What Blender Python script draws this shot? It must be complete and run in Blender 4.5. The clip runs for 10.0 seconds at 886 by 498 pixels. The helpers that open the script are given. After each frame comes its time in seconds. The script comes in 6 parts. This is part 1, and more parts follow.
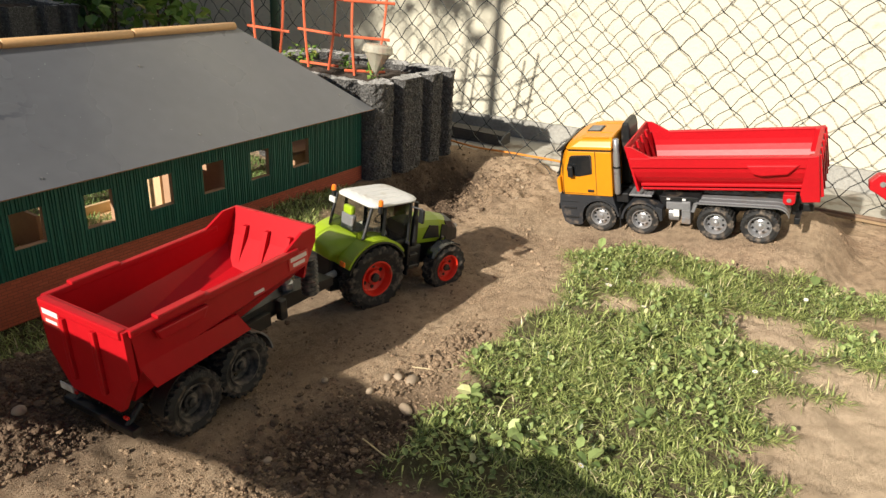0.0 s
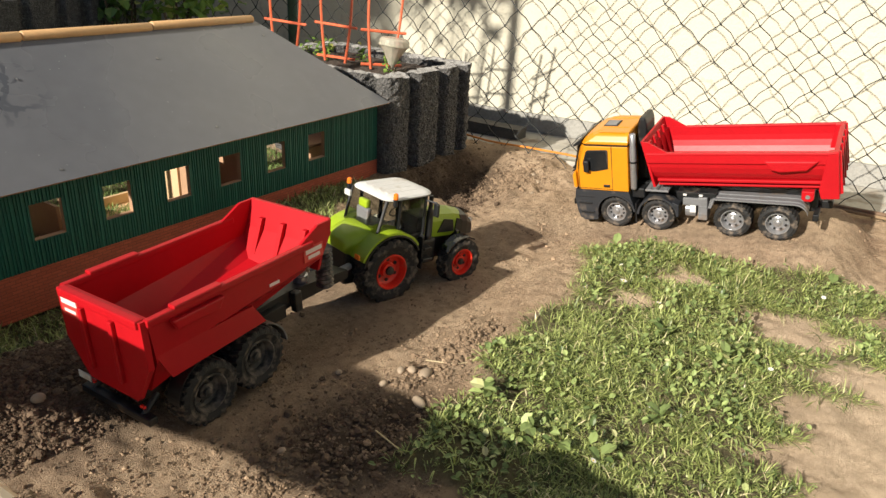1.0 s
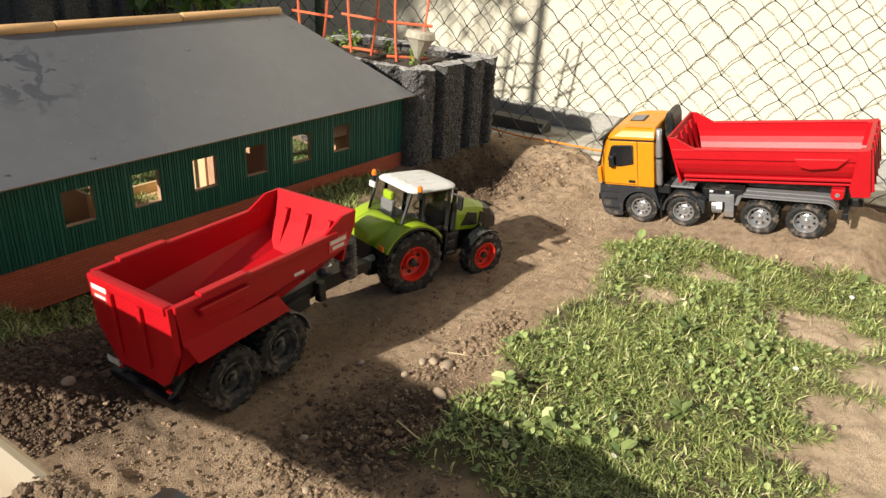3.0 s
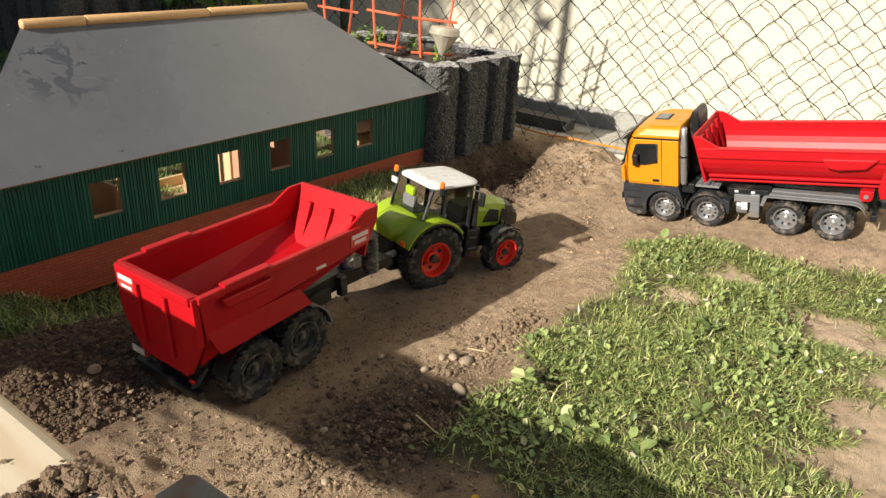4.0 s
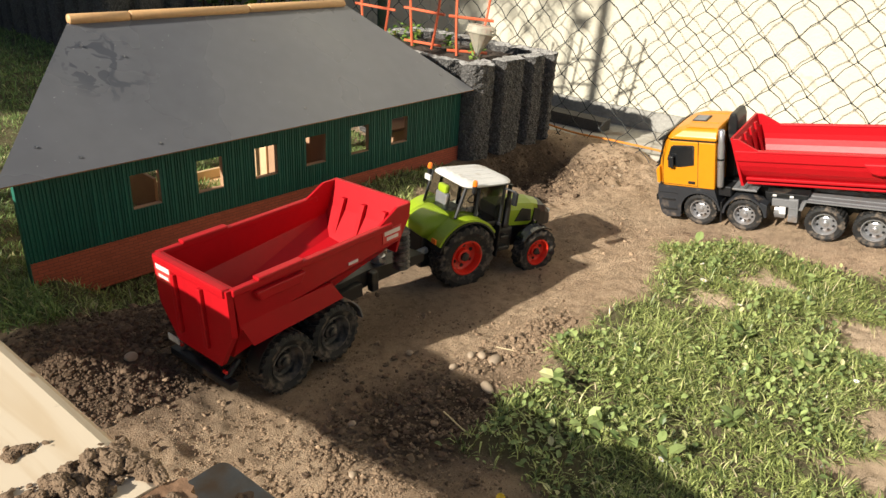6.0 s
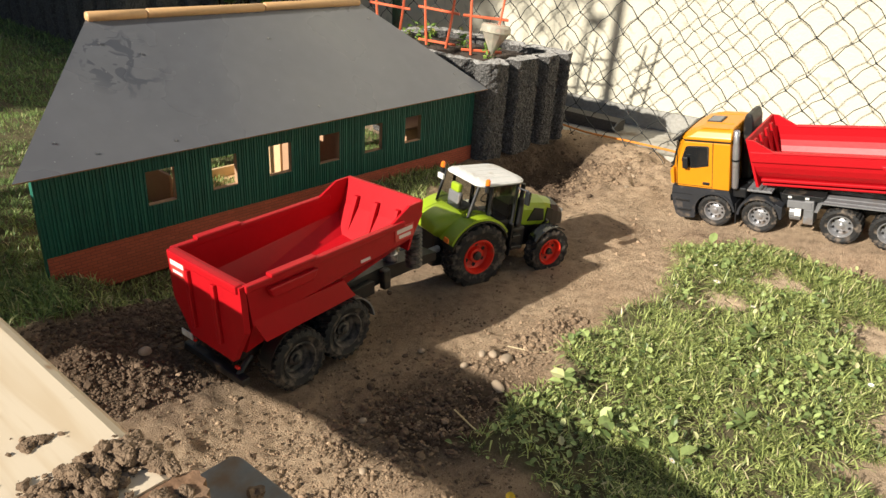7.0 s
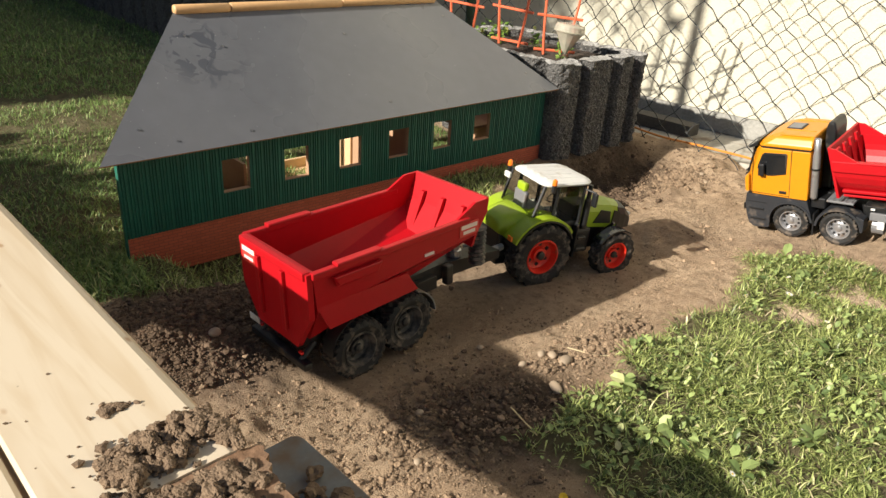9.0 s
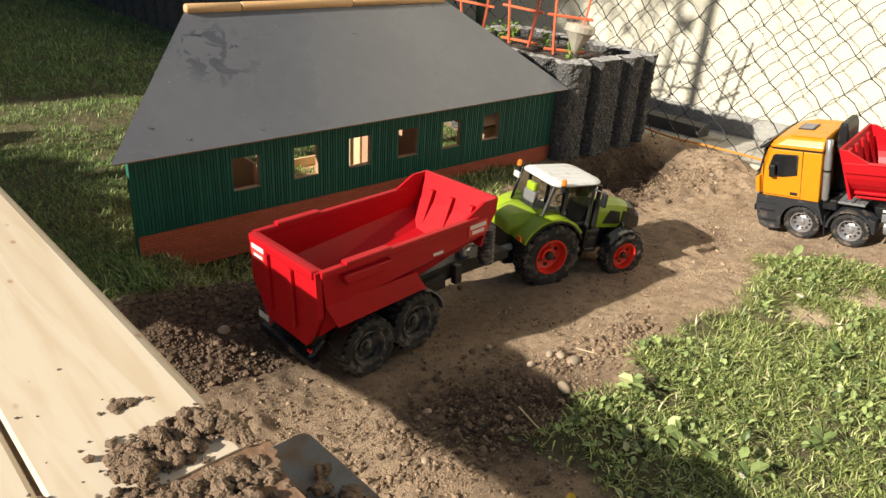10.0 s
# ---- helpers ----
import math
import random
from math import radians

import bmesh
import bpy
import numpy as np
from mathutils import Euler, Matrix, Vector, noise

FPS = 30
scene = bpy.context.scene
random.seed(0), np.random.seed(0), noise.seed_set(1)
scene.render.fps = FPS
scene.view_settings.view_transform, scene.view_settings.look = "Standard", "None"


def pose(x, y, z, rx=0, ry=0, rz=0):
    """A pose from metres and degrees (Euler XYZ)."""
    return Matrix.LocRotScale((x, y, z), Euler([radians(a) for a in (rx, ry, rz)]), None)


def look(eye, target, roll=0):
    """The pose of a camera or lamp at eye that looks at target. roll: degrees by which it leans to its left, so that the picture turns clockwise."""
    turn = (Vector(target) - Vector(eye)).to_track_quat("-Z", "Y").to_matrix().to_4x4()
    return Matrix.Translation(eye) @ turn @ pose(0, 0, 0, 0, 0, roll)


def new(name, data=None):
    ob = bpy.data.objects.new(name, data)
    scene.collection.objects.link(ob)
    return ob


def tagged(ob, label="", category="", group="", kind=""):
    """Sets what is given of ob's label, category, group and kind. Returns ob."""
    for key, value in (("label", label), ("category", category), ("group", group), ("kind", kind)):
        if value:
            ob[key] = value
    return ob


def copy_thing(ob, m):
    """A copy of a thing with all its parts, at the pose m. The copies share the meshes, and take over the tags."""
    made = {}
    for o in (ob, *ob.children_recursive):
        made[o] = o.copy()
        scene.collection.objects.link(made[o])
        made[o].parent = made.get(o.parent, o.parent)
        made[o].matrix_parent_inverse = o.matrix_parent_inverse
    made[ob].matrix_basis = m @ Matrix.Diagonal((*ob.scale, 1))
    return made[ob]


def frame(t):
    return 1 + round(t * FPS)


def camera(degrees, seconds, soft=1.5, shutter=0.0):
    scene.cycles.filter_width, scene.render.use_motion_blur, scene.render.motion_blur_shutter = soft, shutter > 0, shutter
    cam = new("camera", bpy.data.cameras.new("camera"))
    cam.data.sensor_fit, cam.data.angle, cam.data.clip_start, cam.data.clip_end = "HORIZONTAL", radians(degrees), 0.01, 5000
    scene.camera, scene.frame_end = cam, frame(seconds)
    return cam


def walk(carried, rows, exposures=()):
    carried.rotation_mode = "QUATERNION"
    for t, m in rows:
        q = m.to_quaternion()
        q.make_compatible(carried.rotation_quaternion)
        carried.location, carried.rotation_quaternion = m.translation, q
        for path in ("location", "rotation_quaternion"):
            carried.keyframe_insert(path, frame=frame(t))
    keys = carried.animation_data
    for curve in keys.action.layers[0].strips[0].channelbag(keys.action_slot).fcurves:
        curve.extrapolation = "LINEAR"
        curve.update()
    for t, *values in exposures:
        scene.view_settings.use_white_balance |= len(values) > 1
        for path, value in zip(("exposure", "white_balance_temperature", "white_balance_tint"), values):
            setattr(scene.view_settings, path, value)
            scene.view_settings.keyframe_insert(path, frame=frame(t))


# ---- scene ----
cam = camera(64.14, 10.0, 1.45)
ROWS = [
    (0.0, -0.3186, -1.0803, 0.5487, 66.937, -2.861, -56.743),
    (0.5, -0.3186, -1.0805, 0.5484, 66.647, -2.880, -56.047),
    (1.0, -0.3194, -1.0811, 0.5483, 66.413, -2.875, -55.444),
    (1.5, -0.3203, -1.0803, 0.5486, 66.385, -2.923, -55.189),
    (2.0, -0.3202, -1.0805, 0.5484, 66.337, -2.911, -55.003),
    (2.5, -0.3213, -1.0809, 0.5484, 66.040, -2.947, -54.329),
    (4.0, -0.3250, -1.0827, 0.5476, 65.450, -3.082, -51.510),
    (4.5, -0.3254, -1.0823, 0.5488, 65.313, -3.133, -50.600),
    (5.0, -0.3261, -1.0838, 0.5491, 65.223, -3.159, -49.681),
    (5.5, -0.3268, -1.0840, 0.5492, 65.146, -3.210, -48.935),
    (7.0, -0.3284, -1.0857, 0.5484, 65.009, -3.314, -47.503),
    (7.5, -0.3295, -1.0863, 0.5488, 64.867, -3.362, -45.887),
    (8.0, -0.3309, -1.0864, 0.5475, 64.835, -3.414, -44.712),
    (8.5, -0.3328, -1.0884, 0.5474, 64.685, -3.460, -42.820),
    (9.0, -0.3334, -1.0891, 0.5474, 64.581, -3.506, -41.786),
    (9.5, -0.3337, -1.0892, 0.5465, 64.575, -3.500, -41.337),
    (10.0, -0.3341, -1.0892, 0.5466, 64.536, -3.520, -41.023),
]
EXPOSURES = [(0.0, 0.67), (10.0, 0.79)]
walk(cam, [(t, pose(x, y, z, rx, ry, rz)) for t, x, y, z, rx, ry, rz in ROWS], EXPOSURES)

# ---- light: a low sun from the west, clear sky ----
SUN_DIR = Vector((2.0, -0.34, -1.0)).normalized()
world = bpy.data.worlds.new("sky")
scene.world = world
world.use_nodes = True
wn = world.node_tree.nodes
sky = wn.new("ShaderNodeTexSky")
sky.sky_type = "NISHITA"
sky.sun_disc = False
sky.sun_elevation = math.asin(-SUN_DIR.z)
sky.sun_rotation = math.atan2(-SUN_DIR.x, -SUN_DIR.y)
world.node_tree.links.new(sky.outputs[0], wn["Background"].inputs[0])
wn["Background"].inputs[1].default_value = 0.049
sun_data = bpy.data.lights.new("sun", "SUN")
sun_data.energy, sun_data.angle, sun_data.color = 4.9, radians(0.75), (1.0, 0.935, 0.83)
sun = new("sun", sun_data)
sun.matrix_world = look(-8 * SUN_DIR, (0, 0, 0))


# ---- materials ----
def material(name, color, rough=0.6, metal=0.0, var=0.15, scale=40.0, bump=0.0, bump_scale=0, spec=0.5, coat=0.0, island=0.0, objrand=0.0, dirt=None, dirt_amount=0.0, dirt_scale=25.0):
    """A surface with two scales of variation, optional relief, dirt and per-piece variation."""
    m = bpy.data.materials.new(name)
    m.use_nodes = True
    nt = m.node_tree
    N, L = nt.nodes.new, nt.links.new
    b = nt.nodes["Principled BSDF"]
    b.inputs["Roughness"].default_value, b.inputs["Metallic"].default_value = rough, metal
    b.inputs["Specular IOR Level"].default_value = spec
    b.inputs["Coat Weight"].default_value = coat
    geo = N("ShaderNodeTexCoord")
    big, fine = N("ShaderNodeTexNoise"), N("ShaderNodeTexNoise")
    for n, s in ((big, scale), (fine, scale * 7.3)):
        n.inputs["Scale"].default_value, n.inputs["Detail"].default_value = s, 4.0
        L(geo.outputs["Object"], n.inputs["Vector"])
    add = N("ShaderNodeMath"); add.operation = "ADD"
    L(big.outputs[0], add.inputs[0]); L(fine.outputs[0], add.inputs[1])
    rng = N("ShaderNodeMapRange")
    rng.inputs[1].default_value, rng.inputs[2].default_value = 0.6, 1.4
    rng.inputs[3].default_value, rng.inputs[4].default_value = 1.0 - var, 1.0 + var
    L(add.outputs[0], rng.inputs[0])
    value = rng.outputs[0]
    if island or objrand:
        r = N("ShaderNodeNewGeometry").outputs["Random Per Island"] if island else N("ShaderNodeObjectInfo").outputs["Random"]
        k = island or objrand
        r2 = N("ShaderNodeMapRange")
        r2.inputs[3].default_value, r2.inputs[4].default_value = 1 - k, 1 + k
        L(r, r2.inputs[0])
        mul = N("ShaderNodeMath"); mul.operation = "MULTIPLY"
        L(value, mul.inputs[0]); L(r2.outputs[0], mul.inputs[1])
        value = mul.outputs[0]
    hsv = N("ShaderNodeHueSaturation")
    hsv.inputs["Color"].default_value = (*color, 1)
    L(value, hsv.inputs["Value"])
    col = hsv.outputs[0]
    if dirt:
        dn = N("ShaderNodeTexNoise")
        dn.inputs["Scale"].default_value, dn.inputs["Detail"].default_value = dirt_scale, 8.0
        L(geo.outputs["Object"], dn.inputs["Vector"])
        ramp = N("ShaderNodeMapRange")
        ramp.inputs[1].default_value, ramp.inputs[2].default_value = 0.62 - dirt_amount * 0.4, 0.75 - dirt_amount * 0.2
        L(dn.outputs[0], ramp.inputs[0])
        mix = N("ShaderNodeMixRGB")
        mix.inputs[2].default_value = (*dirt, 1)
        L(ramp.outputs[0], mix.inputs[0]); L(col, mix.inputs[1])
        col = mix.outputs[0]
        rr = N("ShaderNodeMapRange")
        rr.inputs[3].default_value, rr.inputs[4].default_value = rough, 0.9
        L(ramp.outputs[0], rr.inputs[0]); L(rr.outputs[0], b.inputs["Roughness"])
    L(col, b.inputs["Base Color"])
    if bump:
        bn = N("ShaderNodeBump")
        bn.inputs["Strength"].default_value, bn.inputs["Distance"].default_value = 1.0, bump
        nz = N("ShaderNodeTexNoise")
        nz.inputs["Scale"].default_value, nz.inputs["Detail"].default_value = bump_scale or scale * 5, 6.0
        L(geo.outputs["Object"], nz.inputs["Vector"])
        L(nz.outputs[0], bn.inputs["Height"]); L(bn.outputs[0], b.inputs["Normal"])
    return m


SOIL = (0.18, 0.125, 0.08)
M_RED = material("red_plastic", (0.41, 0.006, 0.011), 0.40, var=0.08, scale=14, bump=0.0002, bump_scale=60, spec=0.28)
M_YELLOW = material("yellow_plastic", (0.58, 0.225, 0.008), 0.3, var=0.05, scale=12)
M_BLACK = material("black_plastic", (0.009, 0.0095, 0.0105), 0.42, var=0.2, scale=30, dirt=(0.09, 0.065, 0.045), dirt_amount=0.10)
M_RUBBER = material("rubber", (0.011, 0.0105, 0.010), 0.75, var=0.3, scale=60, dirt=(0.15, 0.118, 0.090), dirt_amount=0.30, dirt_scale=90)
M_GREY = material("grey_plastic", (0.20, 0.20, 0.205), 0.4, metal=0.25, var=0.15, scale=40, dirt=SOIL, dirt_amount=0.15)
M_LIME = material("lime_plastic", (0.29, 0.40, 0.018), 0.35, var=0.06, scale=15)
M_WHITE = material("white_plastic", (0.62, 0.61, 0.58), 0.5, var=0.08, scale=18, dirt=(0.45, 0.4, 0.33), dirt_amount=0.12)
M_HUBRED = material("red_rim_plastic", (0.75, 0.03, 0.012), 0.4, var=0.08, scale=30, dirt=SOIL, dirt_amount=0.12)
M_WALL = material("cream_plaster", (0.55, 0.516, 0.406), 0.85, var=0.06, scale=3, bump=0.002, bump_scale=120, dirt=(0.36, 0.34, 0.27), dirt_amount=0.06, dirt_scale=22)
M_CONC = material("concrete", (0.30, 0.29, 0.26), 0.9, var=0.25, scale=15, bump=0.003, bump_scale=140)
M_GREENWALL = material("green_board", (0.017, 0.115, 0.078), 0.5, var=0.18, scale=30, island=0.15)
M_PINE = material("pine_wood", (0.62, 0.44, 0.25), 0.55, var=0.1, scale=10)
M_MDF = material("mdf_edge", (0.40, 0.24, 0.14), 0.75, var=0.12, scale=40)


# ---- mesh helpers ----
def mesh_from(bm, name, mat, smooth=False):
    me = bpy.data.meshes.new(name)
    bm.to_mesh(me)
    bm.free()
    for mm in (mat if isinstance(mat, (list, tuple)) else [mat]):
        me.materials.append(mm)
    if smooth:
        for p in me.polygons:
            p.use_smooth = True
    return me


def part(name, bm, mat, parent=None, label="", m=None, smooth=False):
    ob = new(name, mesh_from(bm, name, mat, smooth))
    if parent is not None:
        ob.parent = parent
    if m is not None:
        ob.matrix_basis = m
    if label:
        ob["label"] = label
    return ob


def thing(name, label, category, m=None, group="", kind=""):
    ob = new(name)
    ob.empty_display_size = 0.02
    if m is not None:
        ob.matrix_basis = m
    return tagged(ob, label, category, group, kind)


def box(x0, x1, y0, y1, z0, z1, bevel=0.0, bm=None, seg=1):
    own = bm is None
    bm = bm or bmesh.new()
    r = bmesh.ops.create_cube(bm, size=1.0, matrix=Matrix.LocRotScale(((x0 + x1) / 2, (y0 + y1) / 2, (z0 + z1) / 2), None, (abs(x1 - x0), abs(y1 - y0), abs(z1 - z0))))
    if bevel:
        es = list({e for v in r["verts"] for e in v.link_edges})
        bmesh.ops.bevel(bm, geom=es, offset=bevel, segments=seg, affect="EDGES", profile=0.5)
    return bm


def prism(poly, axis, a, b, bevel=0.0, bm=None):
    """A polygon of (u, v) drawn out along an axis from a to b. axis y: (x, z); axis x: (y, z); axis z: (x, y)."""
    bm = bm or bmesh.new()
    def at(u, v, w):
        return {"x": (w, u, v), "y": (u, w, v), "z": (u, v, w)}[axis]
    va = [bm.verts.new(at(u, v, a)) for u, v in poly]
    vb = [bm.verts.new(at(u, v, b)) for u, v in poly]
    n = len(poly)
    fs = [bm.faces.new(va), bm.faces.new(vb[::-1])]
    for i in range(n):
        fs.append(bm.faces.new((va[i], vb[i], vb[(i + 1) % n], va[(i + 1) % n])))
    bmesh.ops.recalc_face_normals(bm, faces=fs)
    if bevel:
        bmesh.ops.bevel(bm, geom=list({e for f in fs for e in f.edges}), offset=bevel, segments=1, affect="EDGES")
    return bm


def rod_between(p, q, r, bm=None, n=8):
    bm = bm or bmesh.new()
    p, q = Vector(p), Vector(q)
    d = q - p
    m = Matrix.Translation((p + q) / 2) @ d.to_track_quat("Z", "Y").to_matrix().to_4x4()
    bmesh.ops.create_cone(bm, cap_ends=True, segments=n, radius1=r, radius2=r, depth=d.length, matrix=m)
    return bm


def lathe(profile, n=24, bm=None, axis="y", close=False):
    """Turns (radius, along) pairs round an axis."""
    bm = bm or bmesh.new()
    rings = []
    for r, a in profile:
        ring = []
        for i in range(n):
            c, s = math.cos(2 * math.pi * i / n) * r, math.sin(2 * math.pi * i / n) * r
            ring.append(bm.verts.new((c, a, s) if axis == "y" else (c, s, a)))
        rings.append(ring)
    fs = []
    for j in range(len(rings) - (0 if close else 1)):
        p, q = rings[j], rings[(j + 1) % len(rings)]
        for i in range(n):
            fs.append(bm.faces.new((p[i], p[(i + 1) % n], q[(i + 1) % n], q[i])))
    if not close:
        for ring in (rings[0], rings[-1]):
            fs.append(bm.faces.new(ring))
    bmesh.ops.recalc_face_normals(bm, faces=fs)
    return bm


# ---- ground: one sheet to the horizon, fine where the toys stand ----
def smooth(a, b, v):
    t = np.clip((v - a) / (b - a), 0, 1)
    return t * t * (3 - 2 * t)


def bump_at(x, y, cx, cy, rx, ry):
    return np.exp(-(((x - cx) / rx) ** 2 + ((y - cy) / ry) ** 2))


RNG = np.random.RandomState(7)
WAVES = [(f, RNG.uniform(0, 6.28), RNG.uniform(0, 6.28), RNG.uniform(0, 3.14), a) for f, a in ((9, .0022), (14, .0018), (23, .0016), (37, .0013), (61, .0010), (95, .0008), (150, .0004), (230, .0003)) for _ in range(3)]


def rough_noise(x, y):
    z = 0 * x
    for f, p, q, d, a in WAVES:
        z = z + a * np.sin(f * (x * math.cos(d) + y * math.sin(d)) + p + 1.3 * np.sin(0.6 * f * (x * math.sin(d) - y * math.cos(d)) + q))
    return z


def lawn_mask(x, y):
    """1 where the turf patch grows in front of the track."""
    wob = 0.022 * np.sin(17 * x + 2) + 0.014 * np.sin(41 * x + 11 * y) + 0.012 * np.sin(29 * y + 1)
    north = -0.665 + 0.03 * smooth(0.55, 0.85, x) - 0.10 * smooth(0.93, 1.07, x) - 0.04 * smooth(0.35, 0.15, x)
    m = smooth(0.012, -0.03, y - north + wob)
    m = m * smooth(0.13, 0.20, x + 0.10 * (y + 0.75) + wob) * smooth(1.08, 1.03, x + 0.16 * (y + 0.85) + wob)
    for cx, cy, r in ((.815, -1.010, .070), (.85, -.975, .045), (.60, -1.17, .125), (.50, -1.17, .115), (.906, -.816, .042), (.878, -.783, .038), (.735, -1.112, .046), (.936, -1.134, .05), (.752, -.748, .040), (.68, -1.21, .09), (.662, -.728, .016), (.40, -1.22, .09)):
        d = np.hypot((x - cx), (y - cy) * 0.9) / (r * 1.12) + 0.25 * np.sin(60 * x + 35 * y)
        m = m * smooth(0.75, 1.15, d)
    return m


def sand_mask(x, y):
    """Pale dry sand in and beside the bare patches of the turf."""
    m = bump_at(x, y, .82, -1.00, .11, .11) + bump_at(x, y, .56, -1.20, .22, .16) + bump_at(x, y, .89, -.80, .09, .08) + .8 * bump_at(x, y, .735, -1.112, .07, .07) + .8 * bump_at(x, y, .755, -.748, .06, .05)
    return np.clip(m * 1.3, 0, 1)


def strip_mask(x, y):
    """Grass along the barn's foot and the lawn behind and beside it."""
    wob = 0.02 * np.sin(13 * x) + 0.012 * np.sin(37 * x + 2)
    a = smooth(-0.155, -0.085, y + wob) * smooth(0.98, 0.86, x)
    return np.clip(a, 0, 1)


def dug_shade_mask(x, y):
    """Dark, freshly dug earth, plus colour that deepens shade in bench band and hollow."""
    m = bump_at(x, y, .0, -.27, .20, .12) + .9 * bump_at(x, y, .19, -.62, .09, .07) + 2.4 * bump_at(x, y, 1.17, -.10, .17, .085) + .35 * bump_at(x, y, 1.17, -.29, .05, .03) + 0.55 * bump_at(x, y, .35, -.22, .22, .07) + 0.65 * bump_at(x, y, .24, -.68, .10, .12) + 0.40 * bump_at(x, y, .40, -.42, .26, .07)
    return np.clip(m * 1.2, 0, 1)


def ground_z(x, y):
    x, y = np.asarray(x, float), np.asarray(y, float)
    near = smooth(3.0, 1.6, np.hypot(x - .6, y + .4))
    rut = smooth(0.16, 0.10, np.abs(y + .40)) * smooth(-0.05, .05, x) * smooth(.82, .72, x)
    flat = np.maximum(rut, bump_at(x, y, 1.17, -.74, .24, .24))
    z = rough_noise(x, y) * near * (1 - 0.85 * flat)
    z = z + 0.042 * bump_at(x, y, -.03, -.27, .13, .085) + 0.018 * bump_at(x, y, .34, -.215, .10, .05)
    z = z + 0.012 * bump_at(x, y, .52, -.25, .12, .05) * (1 - rut)
    z = z + (0.002 + 0.008 * smooth(.36, .50, x)) * lawn_mask(x, y) + 0.006 * strip_mask(x, y) * smooth(.05, -.05, y)
    lane = smooth(-.60, -.53, y) * smooth(-.20, -.29, y) * smooth(-.26, .10, x)
    z = z + lane * (-0.016 - 0.010 * smooth(.30, .70, x))
    stand = smooth(1.00, 1.10, x) * smooth(1.44, 1.30, x) * smooth(-1.10, -.99, y) * smooth(-.40, -.48, y)
    tilt = -.0022 - ((x - 1.1772) * -.1524 + (y + .5932) * .1378) / .9787
    hollow = smooth(.96, 1.12, x) * smooth(1.50, 1.38, x) * smooth(-.42, -.30, y) * smooth(-.040, -.100, y)
    z = z * (1 - hollow) + (tilt - .020 * smooth(-.24, -.15, y) * smooth(1.40, 1.25, x) + 2.6 * rough_noise(x, y)) * hollow
    foot = smooth(-.16, -.09, y) * smooth(.04, .01, y)
    z = z + foot * (-.040 * smooth(.02, .10, x) * smooth(.62, .34, x))
    z = z - .022 * smooth(1.42, 1.52, x) * smooth(-.75, -.45, y)
    z = z * (1 - stand) + (tilt + .25 * rough_noise(x, y)) * stand
    z = z - .12 * smooth(1.565, 1.60, x)
    return z


def cells(x, y, size, seed):
    """Smooth random heights, -1 to 1, on a lattice of the given size."""
    u, v = x / size, y / size
    i, j = np.floor(u).astype(np.int64), np.floor(v).astype(np.int64)
    a, b = u - i, v - j
    a, b = a * a * (3 - 2 * a), b * b * (3 - 2 * b)
    def h(p, q):
        n = (p * 73856093) ^ (q * 19349663) ^ (seed * 83492791)
        n = (n ^ (n >> 13)) * 1274126177 & 0x7fffffff
        return (n % 10007) / 5003.0 - 1
    return (h(i, j) * (1 - a) + h(i + 1, j) * a) * (1 - b) + (h(i, j + 1) * (1 - a) + h(i + 1, j + 1) * a) * b


def crumble(x, y):
    """Fine trodden relief of the bare earth, smoother where wheels have packed it."""
    near = smooth(1.6, 1.1, np.hypot(x - .6, y + .5))
    packed = .35 + .65 * smooth(-.25, .35, cells(x, y, .11, 3) + .4 * cells(x, y, .05, 4))
    return near * packed * (.0016 * cells(x, y, .022, 5) + .0013 * cells(x, y, .012, 6) + .0010 * np.abs(cells(x, y, .0075, 7)))


def axis_steps(lo, hi, step, far):
    core = list(np.arange(lo, hi + step / 2, step))
    out, d, v = [], step, hi
    while v < far:
        d *= 1.35
        v += d
        out.append(v)
    left, d, v = [], step, lo
    while v > -far:
        d *= 1.35
        v -= d
        left.append(v)
    return np.array(left[::-1] + core + out)


gx, gy = axis_steps(-0.35, 1.62, 0.0046, 60), axis_steps(-1.40, 0.06, 0.0046, 60)
GX, GY = np.meshgrid(gx, gy)
GZ = ground_z(GX, GY) + crumble(GX, GY)
nx, ny = len(gx), len(gy)
idx = np.arange(nx * ny).reshape(ny, nx)
quads = np.stack([idx[:-1, :-1], idx[:-1, 1:], idx[1:, 1:], idx[1:, :-1]], -1).reshape(-1, 4)
gme = bpy.data.meshes.new("ground")
gme.from_pydata(np.stack([GX, GY, GZ], -1).reshape(-1, 3).tolist(), [], quads.tolist())
for nm, val in (("dug_shade", dug_shade_mask(GX, GY)), ("sand", sand_mask(GX, GY)), ("turf", np.maximum(lawn_mask(GX, GY), np.maximum(strip_mask(GX, GY), smooth(2.2, 3.0, np.hypot(GX - .6, GY + .4)))))):
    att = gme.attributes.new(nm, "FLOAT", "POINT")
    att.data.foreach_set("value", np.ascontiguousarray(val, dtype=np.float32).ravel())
gme.polygons.foreach_set("use_smooth", np.ones(len(quads), dtype=bool))


